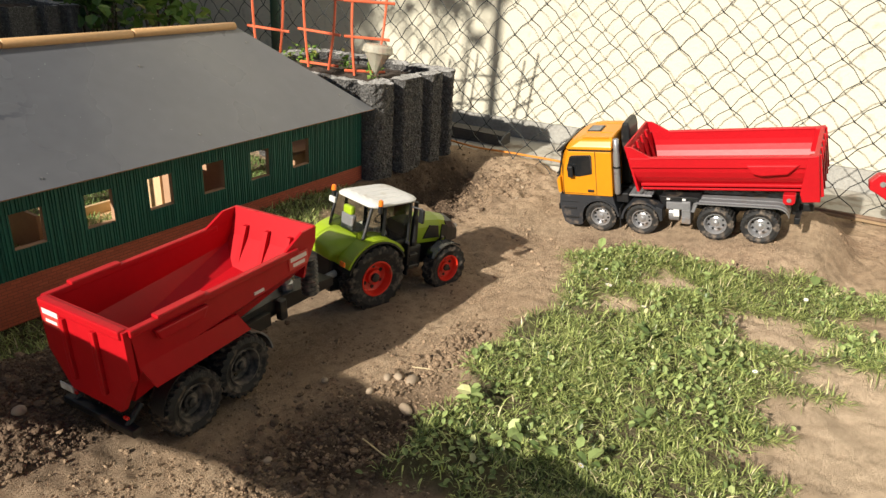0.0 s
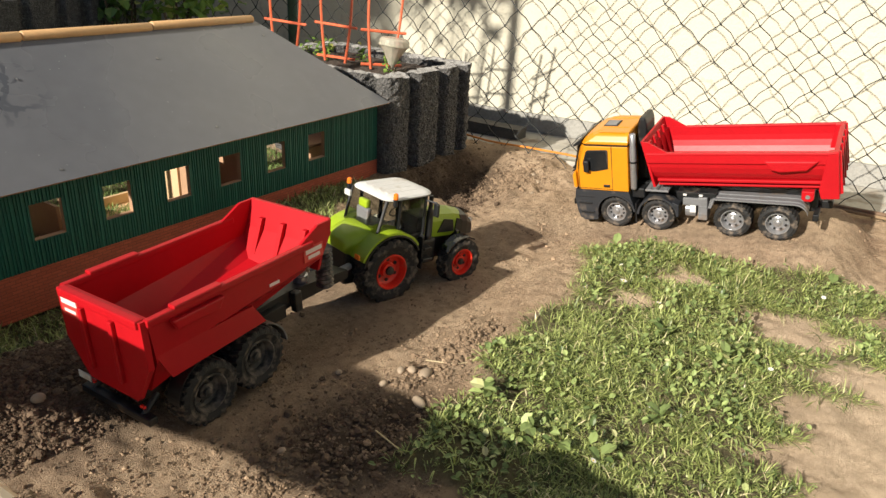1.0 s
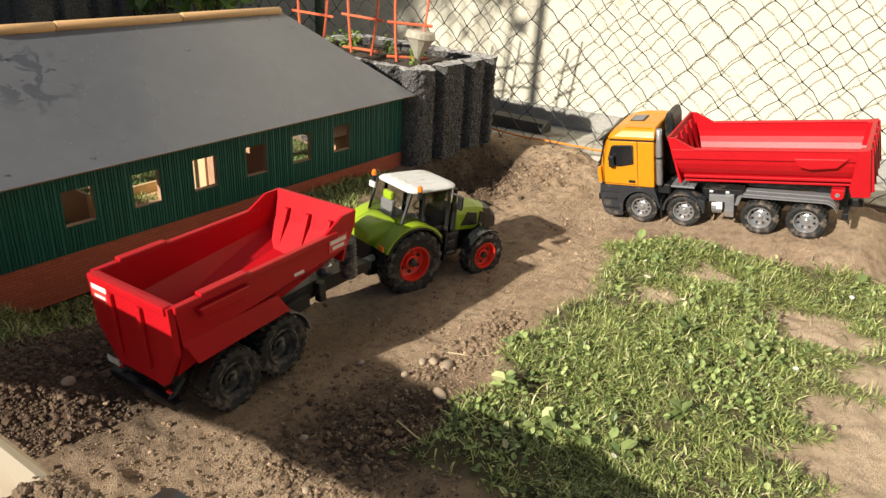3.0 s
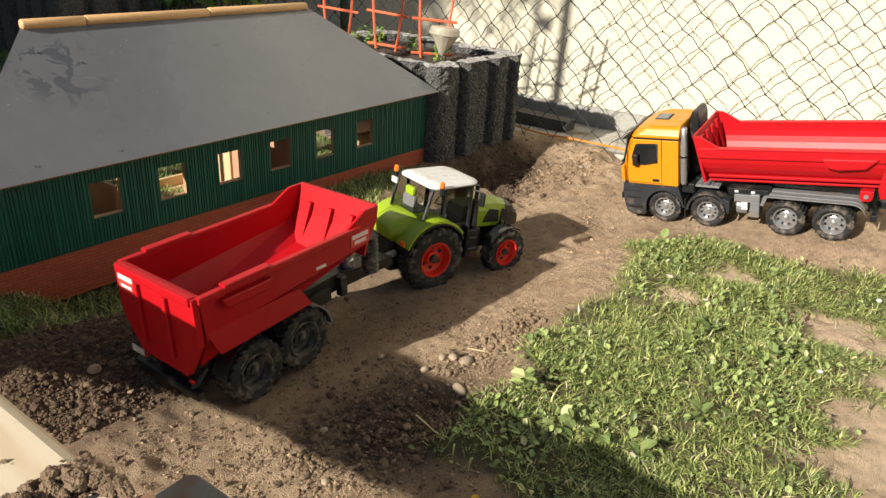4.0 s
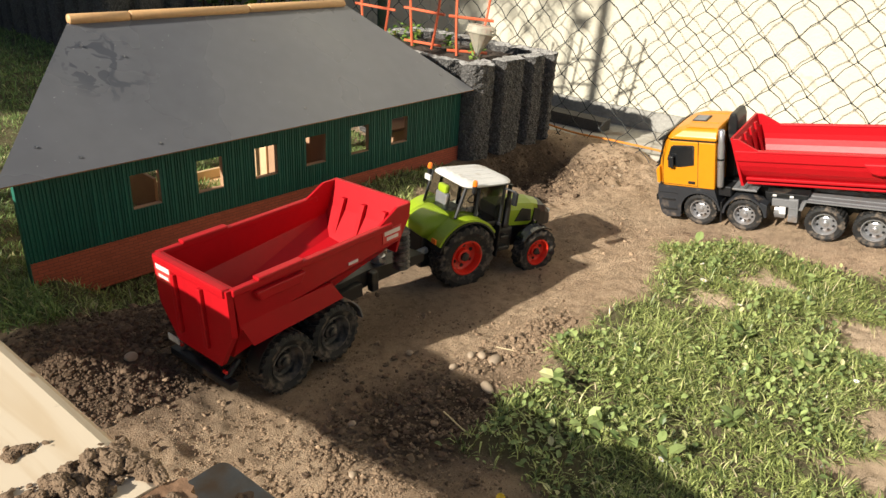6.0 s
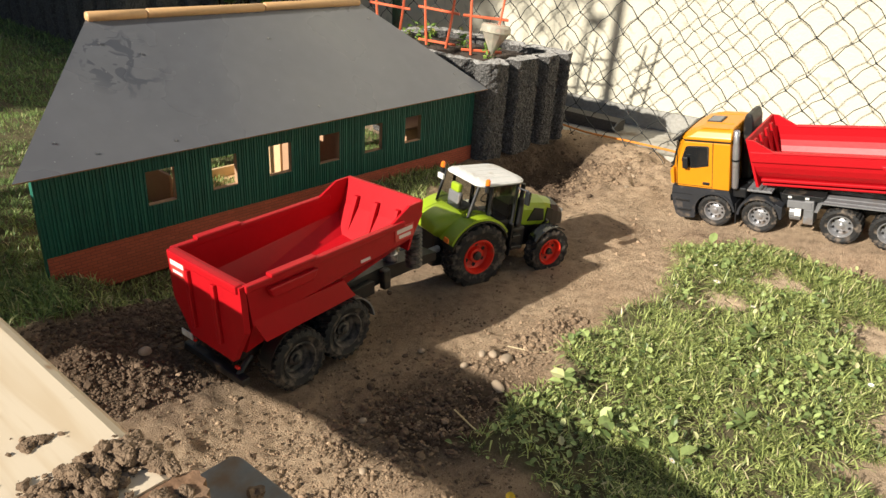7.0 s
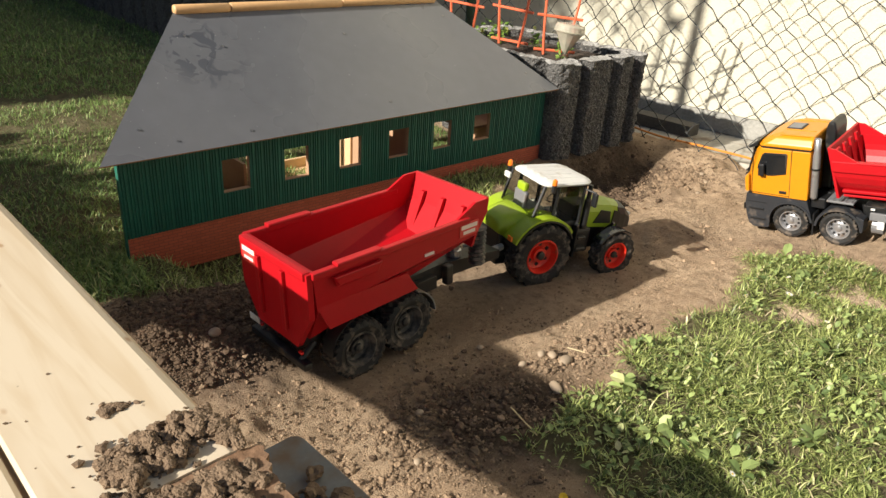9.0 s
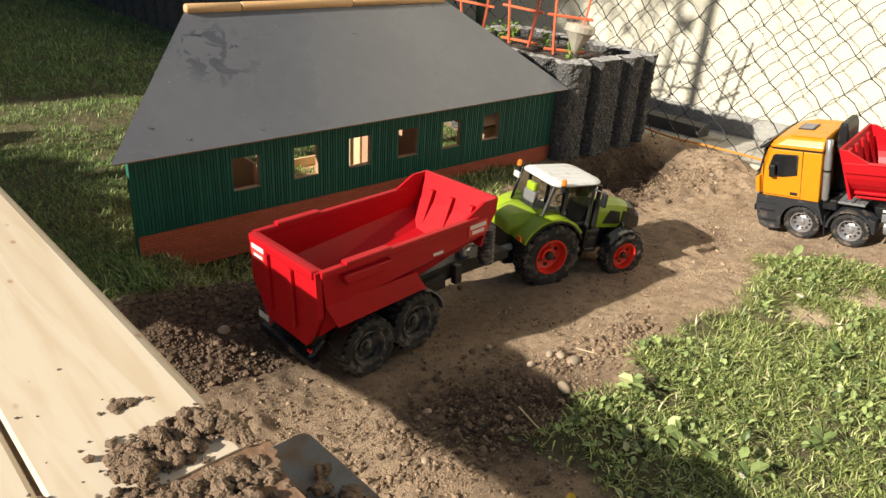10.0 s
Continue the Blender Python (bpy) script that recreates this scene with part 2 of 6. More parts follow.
def soil_material():
    m = bpy.data.materials.new("earth")
    m.use_nodes = True
    nt = m.node_tree
    N, L = nt.nodes.new, nt.links.new
    b = nt.nodes["Principled BSDF"]
    b.inputs["Roughness"].default_value, b.inputs["Specular IOR Level"].default_value = 0.95, 0.15
    co = N("ShaderNodeTexCoord").outputs["Object"]
    def noise_tex(scale, detail=6.0):
        n = N("ShaderNodeTexNoise")
        n.inputs["Scale"].default_value, n.inputs["Detail"].default_value, n.inputs["Roughness"].default_value = scale, detail, 0.65
        L(co, n.inputs["Vector"])
        return n.outputs[0]
    def mixed(fac, a, c):
        n = N("ShaderNodeMixRGB")
        for s, v in ((0, fac), (1, a), (2, c)):
            if isinstance(v, tuple):
                n.inputs[s].default_value = (*v, 1)
            else:
                L(v, n.inputs[s])
        return n.outputs[0]
    def ranged(v, a, c, lo=0.0, hi=1.0):
        n = N("ShaderNodeMapRange")
        n.inputs[1].default_value, n.inputs[2].default_value, n.inputs[3].default_value, n.inputs[4].default_value = a, c, lo, hi
        L(v, n.inputs[0])
        return n.outputs[0]
    def attribute(nm):
        n = N("ShaderNodeAttribute")
        n.attribute_name = nm
        return n.outputs["Fac"]
    base = mixed(ranged(noise_tex(7), .35, .65), (0.41, 0.285, 0.182), (0.55, 0.402, 0.266))
    base = mixed(ranged(noise_tex(55), .45, .75), base, (0.24, 0.168, 0.108))
    base = mixed(ranged(noise_tex(260, 3), .55, .72), base, (0.55, 0.43, 0.30))
    base = mixed(ranged(noise_tex(430, 3), .62, .70, 0, .6), base, (0.22, 0.15, 0.095))
    base = mixed(attribute("sand"), base, mixed(ranged(noise_tex(90), .4, .7), (0.66, 0.50, 0.345), (0.56, 0.42, 0.285)))
    # Dark tone of dug earth; the same colour deepens shade in band and hollow.
    dug_shade_tone = mixed(ranged(noise_tex(60), .35, .7), (0.055, 0.038, 0.026), (0.125, 0.086, 0.058))
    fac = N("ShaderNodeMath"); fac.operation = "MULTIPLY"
    L(attribute("dug_shade"), fac.inputs[0]); L(ranged(noise_tex(16), .25, .55, .55, 1.0), fac.inputs[1])
    col = mixed(fac.outputs[0], base, dug_shade_tone)
    under = mixed(ranged(noise_tex(40), .4, .7), (0.075, 0.078, 0.035), (0.155, 0.135, 0.070))
    tf = N("ShaderNodeMath"); tf.operation = "MULTIPLY"
    L(attribute("turf"), tf.inputs[0]); tf.inputs[1].default_value = 0.85
    col = mixed(tf.outputs[0], col, under)
    L(col, b.inputs["Base Color"])
    add = N("ShaderNodeMath"); add.operation = "ADD"
    L(noise_tex(70, 10), add.inputs[0]); L(noise_tex(600, 5), add.inputs[1])
    bn = N("ShaderNodeBump")
    bn.inputs["Strength"].default_value, bn.inputs["Distance"].default_value = 1.0, 0.0055
    L(add.outputs[0], bn.inputs["Height"]); L(bn.outputs[0], b.inputs["Normal"])
    return m


M_SOIL = soil_material()
gme.materials.append(M_SOIL)
tagged(new("ground", gme), "bare trodden brown garden earth with dug heaps", "ground", kind="structure")

# ---- loose earth: clods and grit ----
ICO = {}
for level in (1, 2):
    tmp = bmesh.new()
    bmesh.ops.create_icosphere(tmp, subdivisions=level, radius=1.0)
    ICO[level] = (np.array([v.co[:] for v in tmp.verts]), np.array([[v.index for v in f.verts] for f in tmp.faces]))
    tmp.free()


def lumps(name, pts, sizes, mat, sink=0.35, squash=0.75, seed=1, label="", category="earth", fine=0.0034):
    """Irregular crumbs as one mesh: the larger ones rounder and finer."""
    r2 = np.random.RandomState(seed)
    allv, allf, base = [], [], 0
    for level, pick in ((2, sizes >= fine), (1, sizes < fine)):
        P, S = pts[pick].copy(), sizes[pick]
        n = len(P)
        if not n:
            continue
        iv, jf = ICO[level]
        k = len(iv)
        rad = np.ones((n, k))
        for freq, amp in ((1.7, .26), (3.3, .22), (6.0, .14)):
            d = r2.normal(0, 1, (n, 3))
            d /= np.linalg.norm(d, axis=1)[:, None]
            e = r2.normal(0, 1, (n, 3))
            rad += amp * np.sin(freq * (d @ iv.T) * 1.6 + r2.uniform(0, 6.28, (n, 1)) + np.sin(freq * (e @ iv.T)))
        V = iv[None] * rad[..., None]
        sc = np.stack([r2.uniform(.75, 1.25, n), r2.uniform(.75, 1.25, n), r2.uniform(squash - .2, squash + .15, n)], 1)
        V = V * sc[:, None, :] * S[:, None, None]
        a = r2.uniform(0, 6.28, n)
        c, s_ = np.cos(a)[:, None], np.sin(a)[:, None]
        V = np.stack([V[..., 0] * c - V[..., 1] * s_, V[..., 0] * s_ + V[..., 1] * c, V[..., 2]], -1)
        P[:, 2] += S * (1 - sink) * squash
        allv.append((V + P[:, None, :]).reshape(-1, 3))
        allf.append((jf[None] + (np.arange(n) * k)[:, None, None]).reshape(-1, 3) + base)
        base += n * k
    me = bpy.data.meshes.new(name)
    me.from_pydata(np.concatenate(allv).tolist(), [], np.concatenate(allf).tolist())
    me.materials.append(mat)
    return tagged(new(name, me), label, category, kind="stuff")


M_CLOD = material("clods", (0.125, 0.085, 0.056), 0.95, var=0.25, scale=150, island=0.3, bump=0.001, bump_scale=500, spec=0.2)
M_CRUMB = material("crumbs", (0.245, 0.172, 0.110), 0.95, var=0.25, scale=150, island=0.3, bump=0.001, bump_scale=500, spec=0.2)
M_GRIT = material("grit", (0.32, 0.228, 0.148), 0.95, var=0.2, scale=200, island=0.4, spec=0.2)
rs = np.random.RandomState(3)


def scatter(n, fx, fy, keep):
    x, y = fx(n), fy(n)
    k = rs.uniform(0, 1, n) < keep(x, y)
    x, y = x[k], y[k]
    return np.stack([x, y, ground_z(x, y)], 1)


def clear_of(x, y):
    return (1 - np.clip(lawn_mask(x, y) * 1.6, 0, 1)) * (y < -.05)


heap = np.concatenate([scatter(30000, lambda n: rs.normal(.0, .13, n), lambda n: rs.normal(-.275, .065, n), lambda x, y: (y < -.13) * (y > -.42) * (x > -.33) * (np.abs(y + .44) > .05)),
                       scatter(6500, lambda n: rs.normal(.36, .09, n), lambda n: rs.normal(-.225, .035, n), lambda x, y: (y < -.12) * (y > -.32)),
                       scatter(6500, lambda n: rs.normal(1.16, .10, n), lambda n: rs.normal(-.15, .05, n), lambda x, y: (y < -.05) * (x > .98))])
lumps("loose_earth", heap, np.clip(rs.lognormal(-7.05, .6, len(heap)), .0005, .0056), M_CLOD, seed=5, label="dark crumbly clods of freshly dug earth")
grit = scatter(46000, lambda n: rs.uniform(-.2, 1.5, n), lambda n: rs.uniform(-.95, -.10, n), lambda x, y: clear_of(x, y) * (0.12 + 0.88 * (np.sin(9 * x + 4) * np.sin(13 * y + 7 * x) + .5 * np.sin(31 * x - 17 * y) > .1)) * (1 - .7 * bump_at(x, y, 1.17, -.74, .22, .22)) * (1 - .9 * dug_shade_mask(x, y)))
lumps("grit", grit, np.clip(rs.lognormal(-7.3, .6, len(grit)), .0004, .0036), M_GRIT, seed=6, label="pale grit and crumbs on trodden earth")
crumb = np.concatenate([scatter(1300, lambda n: rs.normal(.25, .08, n), lambda n: rs.normal(-.70, .05, n), clear_of),
                        scatter(700, lambda n: rs.normal(.50, .16, n), lambda n: rs.normal(-.55, .05, n), clear_of),
                        scatter(1300, lambda n: rs.normal(.22, .10, n), lambda n: rs.normal(-.60, .08, n), clear_of),
                        scatter(2600, lambda n: rs.normal(.05, .13, n), lambda n: rs.normal(-.55, .11, n), clear_of),
                        scatter(700, lambda n: rs.normal(1.30, .12, n), lambda n: rs.normal(-.32, .06, n), clear_of),
                        scatter(500, lambda n: rs.normal(.85, .20, n), lambda n: rs.normal(-.25, .04, n), clear_of)])
lumps("trodden_crumbs", crumb, np.clip(rs.lognormal(-6.95, .5, len(crumb)), .0005, .0036), M_CRUMB, seed=9, label="brown crumbs trodden into the bare earth")
mixed_clods = np.concatenate([scatter(1100, lambda n: rs.normal(.06, .07, n), lambda n: rs.normal(-.64, .05, n), clear_of),
                              scatter(420, lambda n: rs.uniform(-.08, .45, n), lambda n: rs.uniform(-.72, -.14, n), clear_of),
                              scatter(1300, lambda n: rs.normal(1.29, .07, n), lambda n: rs.normal(-.21, .05, n), lambda x, y: (y < -.06) * (x > 1.0)),
                              scatter(300, lambda n: rs.uniform(1.0, 1.5, n), lambda n: rs.uniform(-1.1, -.25, n), lambda x, y: clear_of(x, y) * (1 - bump_at(x, y, 1.17, -.74, .16, .2)))])
lumps("mixed_clods", mixed_clods, np.clip(rs.lognormal(-6.65, .5, len(mixed_clods)), .0008, .0062), M_CRUMB, seed=31, label="brown clods and small stones on the bare earth", fine=.0020)
# The last batch adds dark colour to deepen the planter hollow's shade.
dark_clods = np.concatenate([scatter(1100, lambda n: rs.normal(.19, .06, n), lambda n: rs.normal(-.62, .05, n), clear_of),
                             scatter(900, lambda n: rs.normal(.39, .05, n), lambda n: rs.normal(-.19, .03, n), clear_of),
                             scatter(1500, lambda n: rs.normal(1.18, .10, n), lambda n: rs.normal(-.12, .05, n), lambda x, y: (y < -.05) * (x > .98))])
lumps("dark_clods", dark_clods, np.clip(rs.lognormal(-6.5, .55, len(dark_clods)), .0008, .0070), M_CLOD, seed=33, label="dark clods of dug earth", fine=.0022)
rubble = scatter(420, lambda n: rs.normal(1.30, .055, n), lambda n: rs.normal(-.215, .035, n), lambda x, y: (y < -.08) * (x > 1.1))
lumps("bank_rubble", rubble, np.clip(rs.lognormal(-5.9, .5, len(rubble)), .0012, .0075), M_CRUMB, seed=35, label="brown dry clods along the lit bank", fine=.0022)
worm = scatter(420, lambda n: rs.normal(.45, .05, n), lambda n: rs.normal(-.625, .02, n), clear_of)
lumps("earth_crumbs", worm, np.clip(rs.lognormal(-6.2, .45, len(worm)), .001, .0045), M_CRUMB, seed=8, label="brown earth crumbs along the turf edge")

# single stones
M_STONE = material("pebble_stone", (0.36, 0.275, 0.19), 0.7, var=0.15, scale=90, objrand=0.2)
SB = bmesh.new()
bmesh.ops.create_icosphere(SB, subdivisions=2, radius=1.0)
for v in SB.verts:
    v.co *= 1 + 0.10 * noise.noise(v.co * 1.3)
stone_mesh = mesh_from(SB, "pebble", M_STONE, True)
for i, (x, y, sx, sy, sz, a) in enumerate(((.358, -.619, .0125, .0085, .007, 10), (.352, -.600, .008, .006, .005, 60), (.343, -.588, .008, .0055, .005, 30), (.297, -.652, .014, .0075, .005, 60), (.302, -.590, .007, .005, .005, 0), (.306, -.506, .006, .005, .004, 0),
                                             (.235, -.300, .010, .007, .007, 40), (.0, -.305, .009, .007, .007, 0), (1.31, -.30, .008, .006, .005, 20), (1.36, -.26, .007, .006, .005, 80), (1.22, -.33, .006, .005, .004, 0), (.134, -.574, .006, .005, .004, 0), (.075, -.64, .006, .005, .004, 30))):
    st = new("pebble", stone_mesh)
    st.matrix_basis = Matrix.LocRotScale((x, y, float(ground_z(x, y)) + sz * .45), Euler((0, 0, radians(a))), (sx, sy, sz))
    tagged(st, "smooth pale pebble lying on the earth", "pebble", "pebbles")

# ---- grass ----
def leaf_material(name, dark, light, dry, rough=0.5):
    m = bpy.data.materials.new(name)
    m.use_nodes = True
    nt = m.node_tree
    N, L = nt.nodes.new, nt.links.new
    b = nt.nodes["Principled BSDF"]
    b.inputs["Roughness"].default_value = rough
    b.inputs["Specular IOR Level"].default_value = 0.35
    ramp = N("ShaderNodeValToRGB")
    e = ramp.color_ramp.elements
    e[0].color, e[1].color = (*dark, 1), (*light, 1)
    e[1].position = 0.90
    d = e.new(0.985)
    d.color = (*dry, 1)
    L(N("ShaderNodeNewGeometry").outputs["Random Per Island"], ramp.inputs[0])
    L(ramp.outputs[0], b.inputs["Base Color"])
    tr = N("ShaderNodeBsdfTranslucent")
    L(ramp.outputs[0], tr.inputs[0])
    mx = N("ShaderNodeMixShader")
    mx.inputs[0].default_value = 0.18
    L(b.outputs[0], mx.inputs[1]); L(tr.outputs[0], mx.inputs[2])
    L(mx.outputs[0], nt.nodes["Material Output"].inputs["Surface"])
    return m


M_GRASS = leaf_material("grass", (0.050, 0.080, 0.020), (0.50, 0.56, 0.185), (0.70, 0.60, 0.36), 0.40)
M_LAWN = leaf_material("lawn_grass", (0.085, 0.155, 0.042), (0.33, 0.45, 0.135), (0.55, 0.49, 0.25))
M_CLOVER = leaf_material("clover", (0.085, 0.13, 0.040), (0.40, 0.49, 0.17), (0.58, 0.54, 0.28), 0.42)


def blades(name, pts, length, width, mat, seed=1, lean=0.9, label="", category="grass", az=None, tl=None, scale=None):
    rs2 = np.random.RandomState(seed)
    n = len(pts)
    ln = length * rs2.uniform(.5, 1.25, n)
    w = width * rs2.uniform(.6, 1.3, n)
    a = rs2.uniform(0, 6.28, n)
    tilt = rs2.uniform(.1, lean, n)
    bend = rs2.uniform(.2, 1.1, n)
    if az is not None:
        a, tilt, ln = az, tl, ln * scale
    d = np.stack([np.cos(a), np.sin(a), 0 * a], 1)
    tw = a + 1.57 + rs2.uniform(-.6, .6, n)
    side = np.stack([np.cos(tw), np.sin(tw), 0 * a], 1)
    rows, pos, ang = [], pts.copy(), tilt.copy()
    for k, ws in enumerate((1.0, .95, .7, 0.0)):
        if ws:
            rows += [pos - side * (w * ws / 2)[:, None], pos + side * (w * ws / 2)[:, None]]
        else:
            rows += [pos]
        pos = pos + (d * np.sin(ang)[:, None] + np.array([0, 0, 1.]) * np.cos(ang)[:, None]) * (ln / 3)[:, None]
        ang = ang + bend * .55
    V = np.stack(rows, 1).reshape(-1, 3)
    b0 = np.arange(n) * 7
    F = []
    for q in ((0, 1, 3, 2), (2, 3, 5, 4)):
        F += np.stack([b0 + k for k in q], 1).tolist()
    F += np.stack([b0 + 4, b0 + 5, b0 + 6], 1).tolist()
    me = bpy.data.meshes.new(name)
    me.from_pydata(V.tolist(), [], F)
    me.materials.append(mat)
    return tagged(new(name, me), label, category, kind="stuff")


def leaves(name, pts, size, mat, seed=1, flat=0.7, label="", category="plant"):
    """Small folded leaves at the given places."""
    rs2 = np.random.RandomState(seed)
    n = len(pts)
    s = size * rs2.uniform(.55, 1.3, n)
    a, el = rs2.uniform(0, 6.28, n), rs2.normal(0.2, flat, n)
    d = np.stack([np.cos(a) * np.cos(el), np.sin(a) * np.cos(el), np.sin(el)], 1)
    sd = np.stack([-np.sin(a), np.cos(a), rs2.uniform(-.4, .4, n)], 1)
    up = np.cross(d, sd)
    shape = ((0, 0, 0), (.35, .33, .08), (.75, .28, .06), (1.0, 0, -.12), (.75, -.28, .06), (.35, -.33, .08), (.5, 0, -.02))
    V = np.stack([pts + d * (u * s)[:, None] + sd * (v * s)[:, None] + up * (h * s)[:, None] for u, v, h in shape], 1).reshape(-1, 3)
    b0 = np.arange(n) * 7
    F = []
    for i in range(6):
        F += np.stack([b0 + i, b0 + (i + 1) % 6, b0 + 6], 1).tolist()
    me = bpy.data.meshes.new(name)
    me.from_pydata(V.tolist(), [], F)
    me.materials.append(mat)
    return tagged(new(name, me), label, category, kind="stuff")


def patchy(x, y):
    """0 to 1: where the turf is thick."""
    v = np.sin(13 * x + 3 * np.sin(9 * y)) * np.sin(15 * y + 4 * np.sin(8 * x)) + .6 * np.sin(37 * x + 5 * np.sin(23 * y)) * np.sin(33 * y + 3 * np.sin(29 * x))
    return smooth(-.9, .5, v)


def tufts(name, centres, per, spread, length, width, mat, seed, label):
    """Grass in tufts: each fans out from its root and leans its own way."""
    r2 = np.random.RandomState(seed)
    n = len(centres)
    size = np.clip(r2.lognormal(0, .30, n), .55, 1.8) * (.60 + .40 * smooth(.34, .48, centres[:, 0]))
    count = np.clip((per * size * r2.uniform(.5, 1.4, n)).astype(int), 3, None)
    own = np.repeat(np.arange(n), count)
    m = len(own)
    ox, oy = r2.normal(0, spread, m) * size[own], r2.normal(0, spread, m) * size[own]
    dist = np.hypot(ox, oy) / spread
    lean_az, lean = r2.uniform(0, 6.28, n)[own], r2.uniform(0, .9, n)[own]
    az = np.arctan2(oy + spread * lean * np.sin(lean_az), ox + spread * lean * np.cos(lean_az)) + r2.normal(0, .35, m)
    tl = np.clip(.15 + .38 * dist + .35 * lean + r2.normal(0, .22, m), .05, 1.6)
    pts = centres[own].copy()
    pts[:, 0] += ox
    pts[:, 1] += oy
    return blades(name, pts, length, width, mat, seed + 1, 1.0, label, az=az, tl=tl, scale=size[own] * r2.uniform(.6, 1.15, m))


root = scatter(17500, lambda n: rs.uniform(.10, 1.12, n), lambda n: rs.uniform(-1.40, -.58, n), lambda x, y: np.clip(lawn_mask(x, y) * 1.1 - .08, 0, 1) * (.22 + .78 * patchy(x, y)))
tufts("turf_grass", root, 16, .0062, .0170, .0016, M_GRASS, 11, "short trampled green lawn grass on earth")
stray = scatter(7500, lambda n: rs.uniform(.08, 1.14, n), lambda n: rs.uniform(-1.40, -.56, n), lambda x, y: np.clip(lawn_mask(x, y) * 1.4, 0, 1))
blades("fallen_grass", stray, .022, .0019, M_GRASS, 17, 1.57, "flattened dry and green blades lying in the turf")
clov = scatter(9000, lambda n: rs.uniform(.12, 1.10, n), lambda n: rs.uniform(-1.40, -.60, n), lambda x, y: lawn_mask(x, y) * (np.sin(11 * x + 1) * np.sin(14 * y + 2) + .6 * np.sin(29 * x) * np.sin(26 * y + 2) + .25 > rs.uniform(-.5, 1, len(x))))
clov[:, 2] += rs.uniform(.004, .018, len(clov)) * (.45 + .55 * smooth(.34, .48, clov[:, 0]))
leaves("clover_leaves", clov, .0095, M_CLOVER, 12, .5, "low broad clover leaves in the turf")
weed = []
for c in scatter(34, lambda n: rs.uniform(.18, 1.05, n), lambda n: rs.uniform(-1.3, -.64, n), lawn_mask):
    k = rs.randint(4, 8)
    weed.append(np.column_stack([c[0] + rs.normal(0, .006, k), c[1] + rs.normal(0, .006, k), c[2] + rs.uniform(.006, .022, k)]))
leaves("weed_leaves", np.concatenate(weed), .019, M_CLOVER, 18, .45, "broad pale green weed leaves in the turf")
foot = scatter(9000, lambda n: rs.uniform(-.4, .95, n), lambda n: rs.uniform(-.17, .0, n), lambda x, y: strip_mask(x, y) * .9)
blades("barn_foot_grass", foot, .021, .0019, M_GRASS, 13, 1.2, "ragged grass strip along the toy barn's foot")
back = scatter(140000, lambda n: rs.uniform(-.75, .98, n), lambda n: .012 + 3.2 * rs.uniform(0, 1, n) ** 1.6, lambda x, y: 1.0 + 0 * x)
blades("back_lawn", back, .018, .0017, M_LAWN, 14, 1.1, "green lawn behind the toy barn")
far_xy = lambda x, y: (np.hypot(np.clip(np.abs(x - .35) - 1.25, 0, None), np.clip(np.abs(y + .2) - 1.35, 0, None)) > .02) * (x < 1.5)
far_pts = scatter(90000, lambda n: rs.normal(-.6, 2.2, n), lambda n: rs.normal(-.2, 2.4, n), far_xy)
blades("garden_lawn", far_pts, .032, .0042, M_LAWN, 19, 1.2, "rough green lawn all round the play corner")
side_g = scatter(5000, lambda n: rs.uniform(-.6, .0, n), lambda n: rs.uniform(-.12, .02, n), lambda x, y: strip_mask(x, y))
blades("side_lawn", side_g, .028, .0020, M_LAWN, 15, 1.1, "shaded lawn grass beside the toy barn")

# dry stalks and daisies
M_STRAW = material("straw", (0.55, 0.45, 0.27), 0.8, var=0.1)
for pts in (((.20, -.165, .012), (.20, -.18, .045), (.215, -.195, .035)), ((.33, -.17, .02), (.36, -.165, .045), (.39, -.18, .018)), ((.36, -.20, .02), (.40, -.21, .022), (.43, -.205, .02)), ((.21, -.705, .0), (.185, -.69, .035), (.17, -.685, .055)), ((.44, -.665, .004), (.40, -.64, .006), (.385, -.60, .004))):
    sb = bmesh.new()
    for p, q in zip(pts, pts[1:]):
        rod_between(p, q, .0009, sb, 5)
    tagged(part("dry_stalk", sb, M_STRAW), "pale dry grass stalk sticking from earth", "stalk", "dry stalks")
M_PETAL = material("petals", (0.85, 0.84, 0.80), 0.6, var=0.03)
M_POLLEN = material("pollen", (0.75, 0.50, 0.03), 0.7)
pb = bmesh.new()
for k in range(12):
    a = k * math.pi / 6
    c, s = math.cos(a), math.sin(a)
    vs = [pb.verts.new((c * u - s * v, s * u + c * v, h)) for u, v, h in ((.0012, -.0006, 0), (.0055, -.0011, .0006), (.0062, 0, .0004), (.0055, .0011, .0006), (.0012, .0006, 0))]
    pb.faces.new(vs)
daisy = thing("daisy", "small white daisy with a yellow centre", "flower", pose(.768, -.740, .030, 8, 5, 0), "daisies in the turf")
part("petals", pb, M_PETAL, daisy)
cb = bmesh.new()
bmesh.ops.create_uvsphere(cb, u_segments=10, v_segments=6, radius=.002, matrix=Matrix.Scale(.6, 4, (0, 0, 1)))
part("flower_centre", cb, M_POLLEN, daisy, "yellow centre", smooth=True)
part("stem", rod_between((0, 0, -.024), (0, 0, 0), .0006, n=5), M_CLOVER, daisy)
for x, y in ((.800, -.768), (.714, -.819), (.664, -1.055), (.446, -.903), (.317, -.882), (.835, -.710), (.904, -.741), (.953, -1.03), (.62, -1.007), (.701, -.699)):
    copy_thing(daisy, pose(x, y, float(ground_z(x, y)) + .021, rs.uniform(-30, 30), rs.uniform(-30, 30), 0) @ Matrix.Scale(.62, 4))

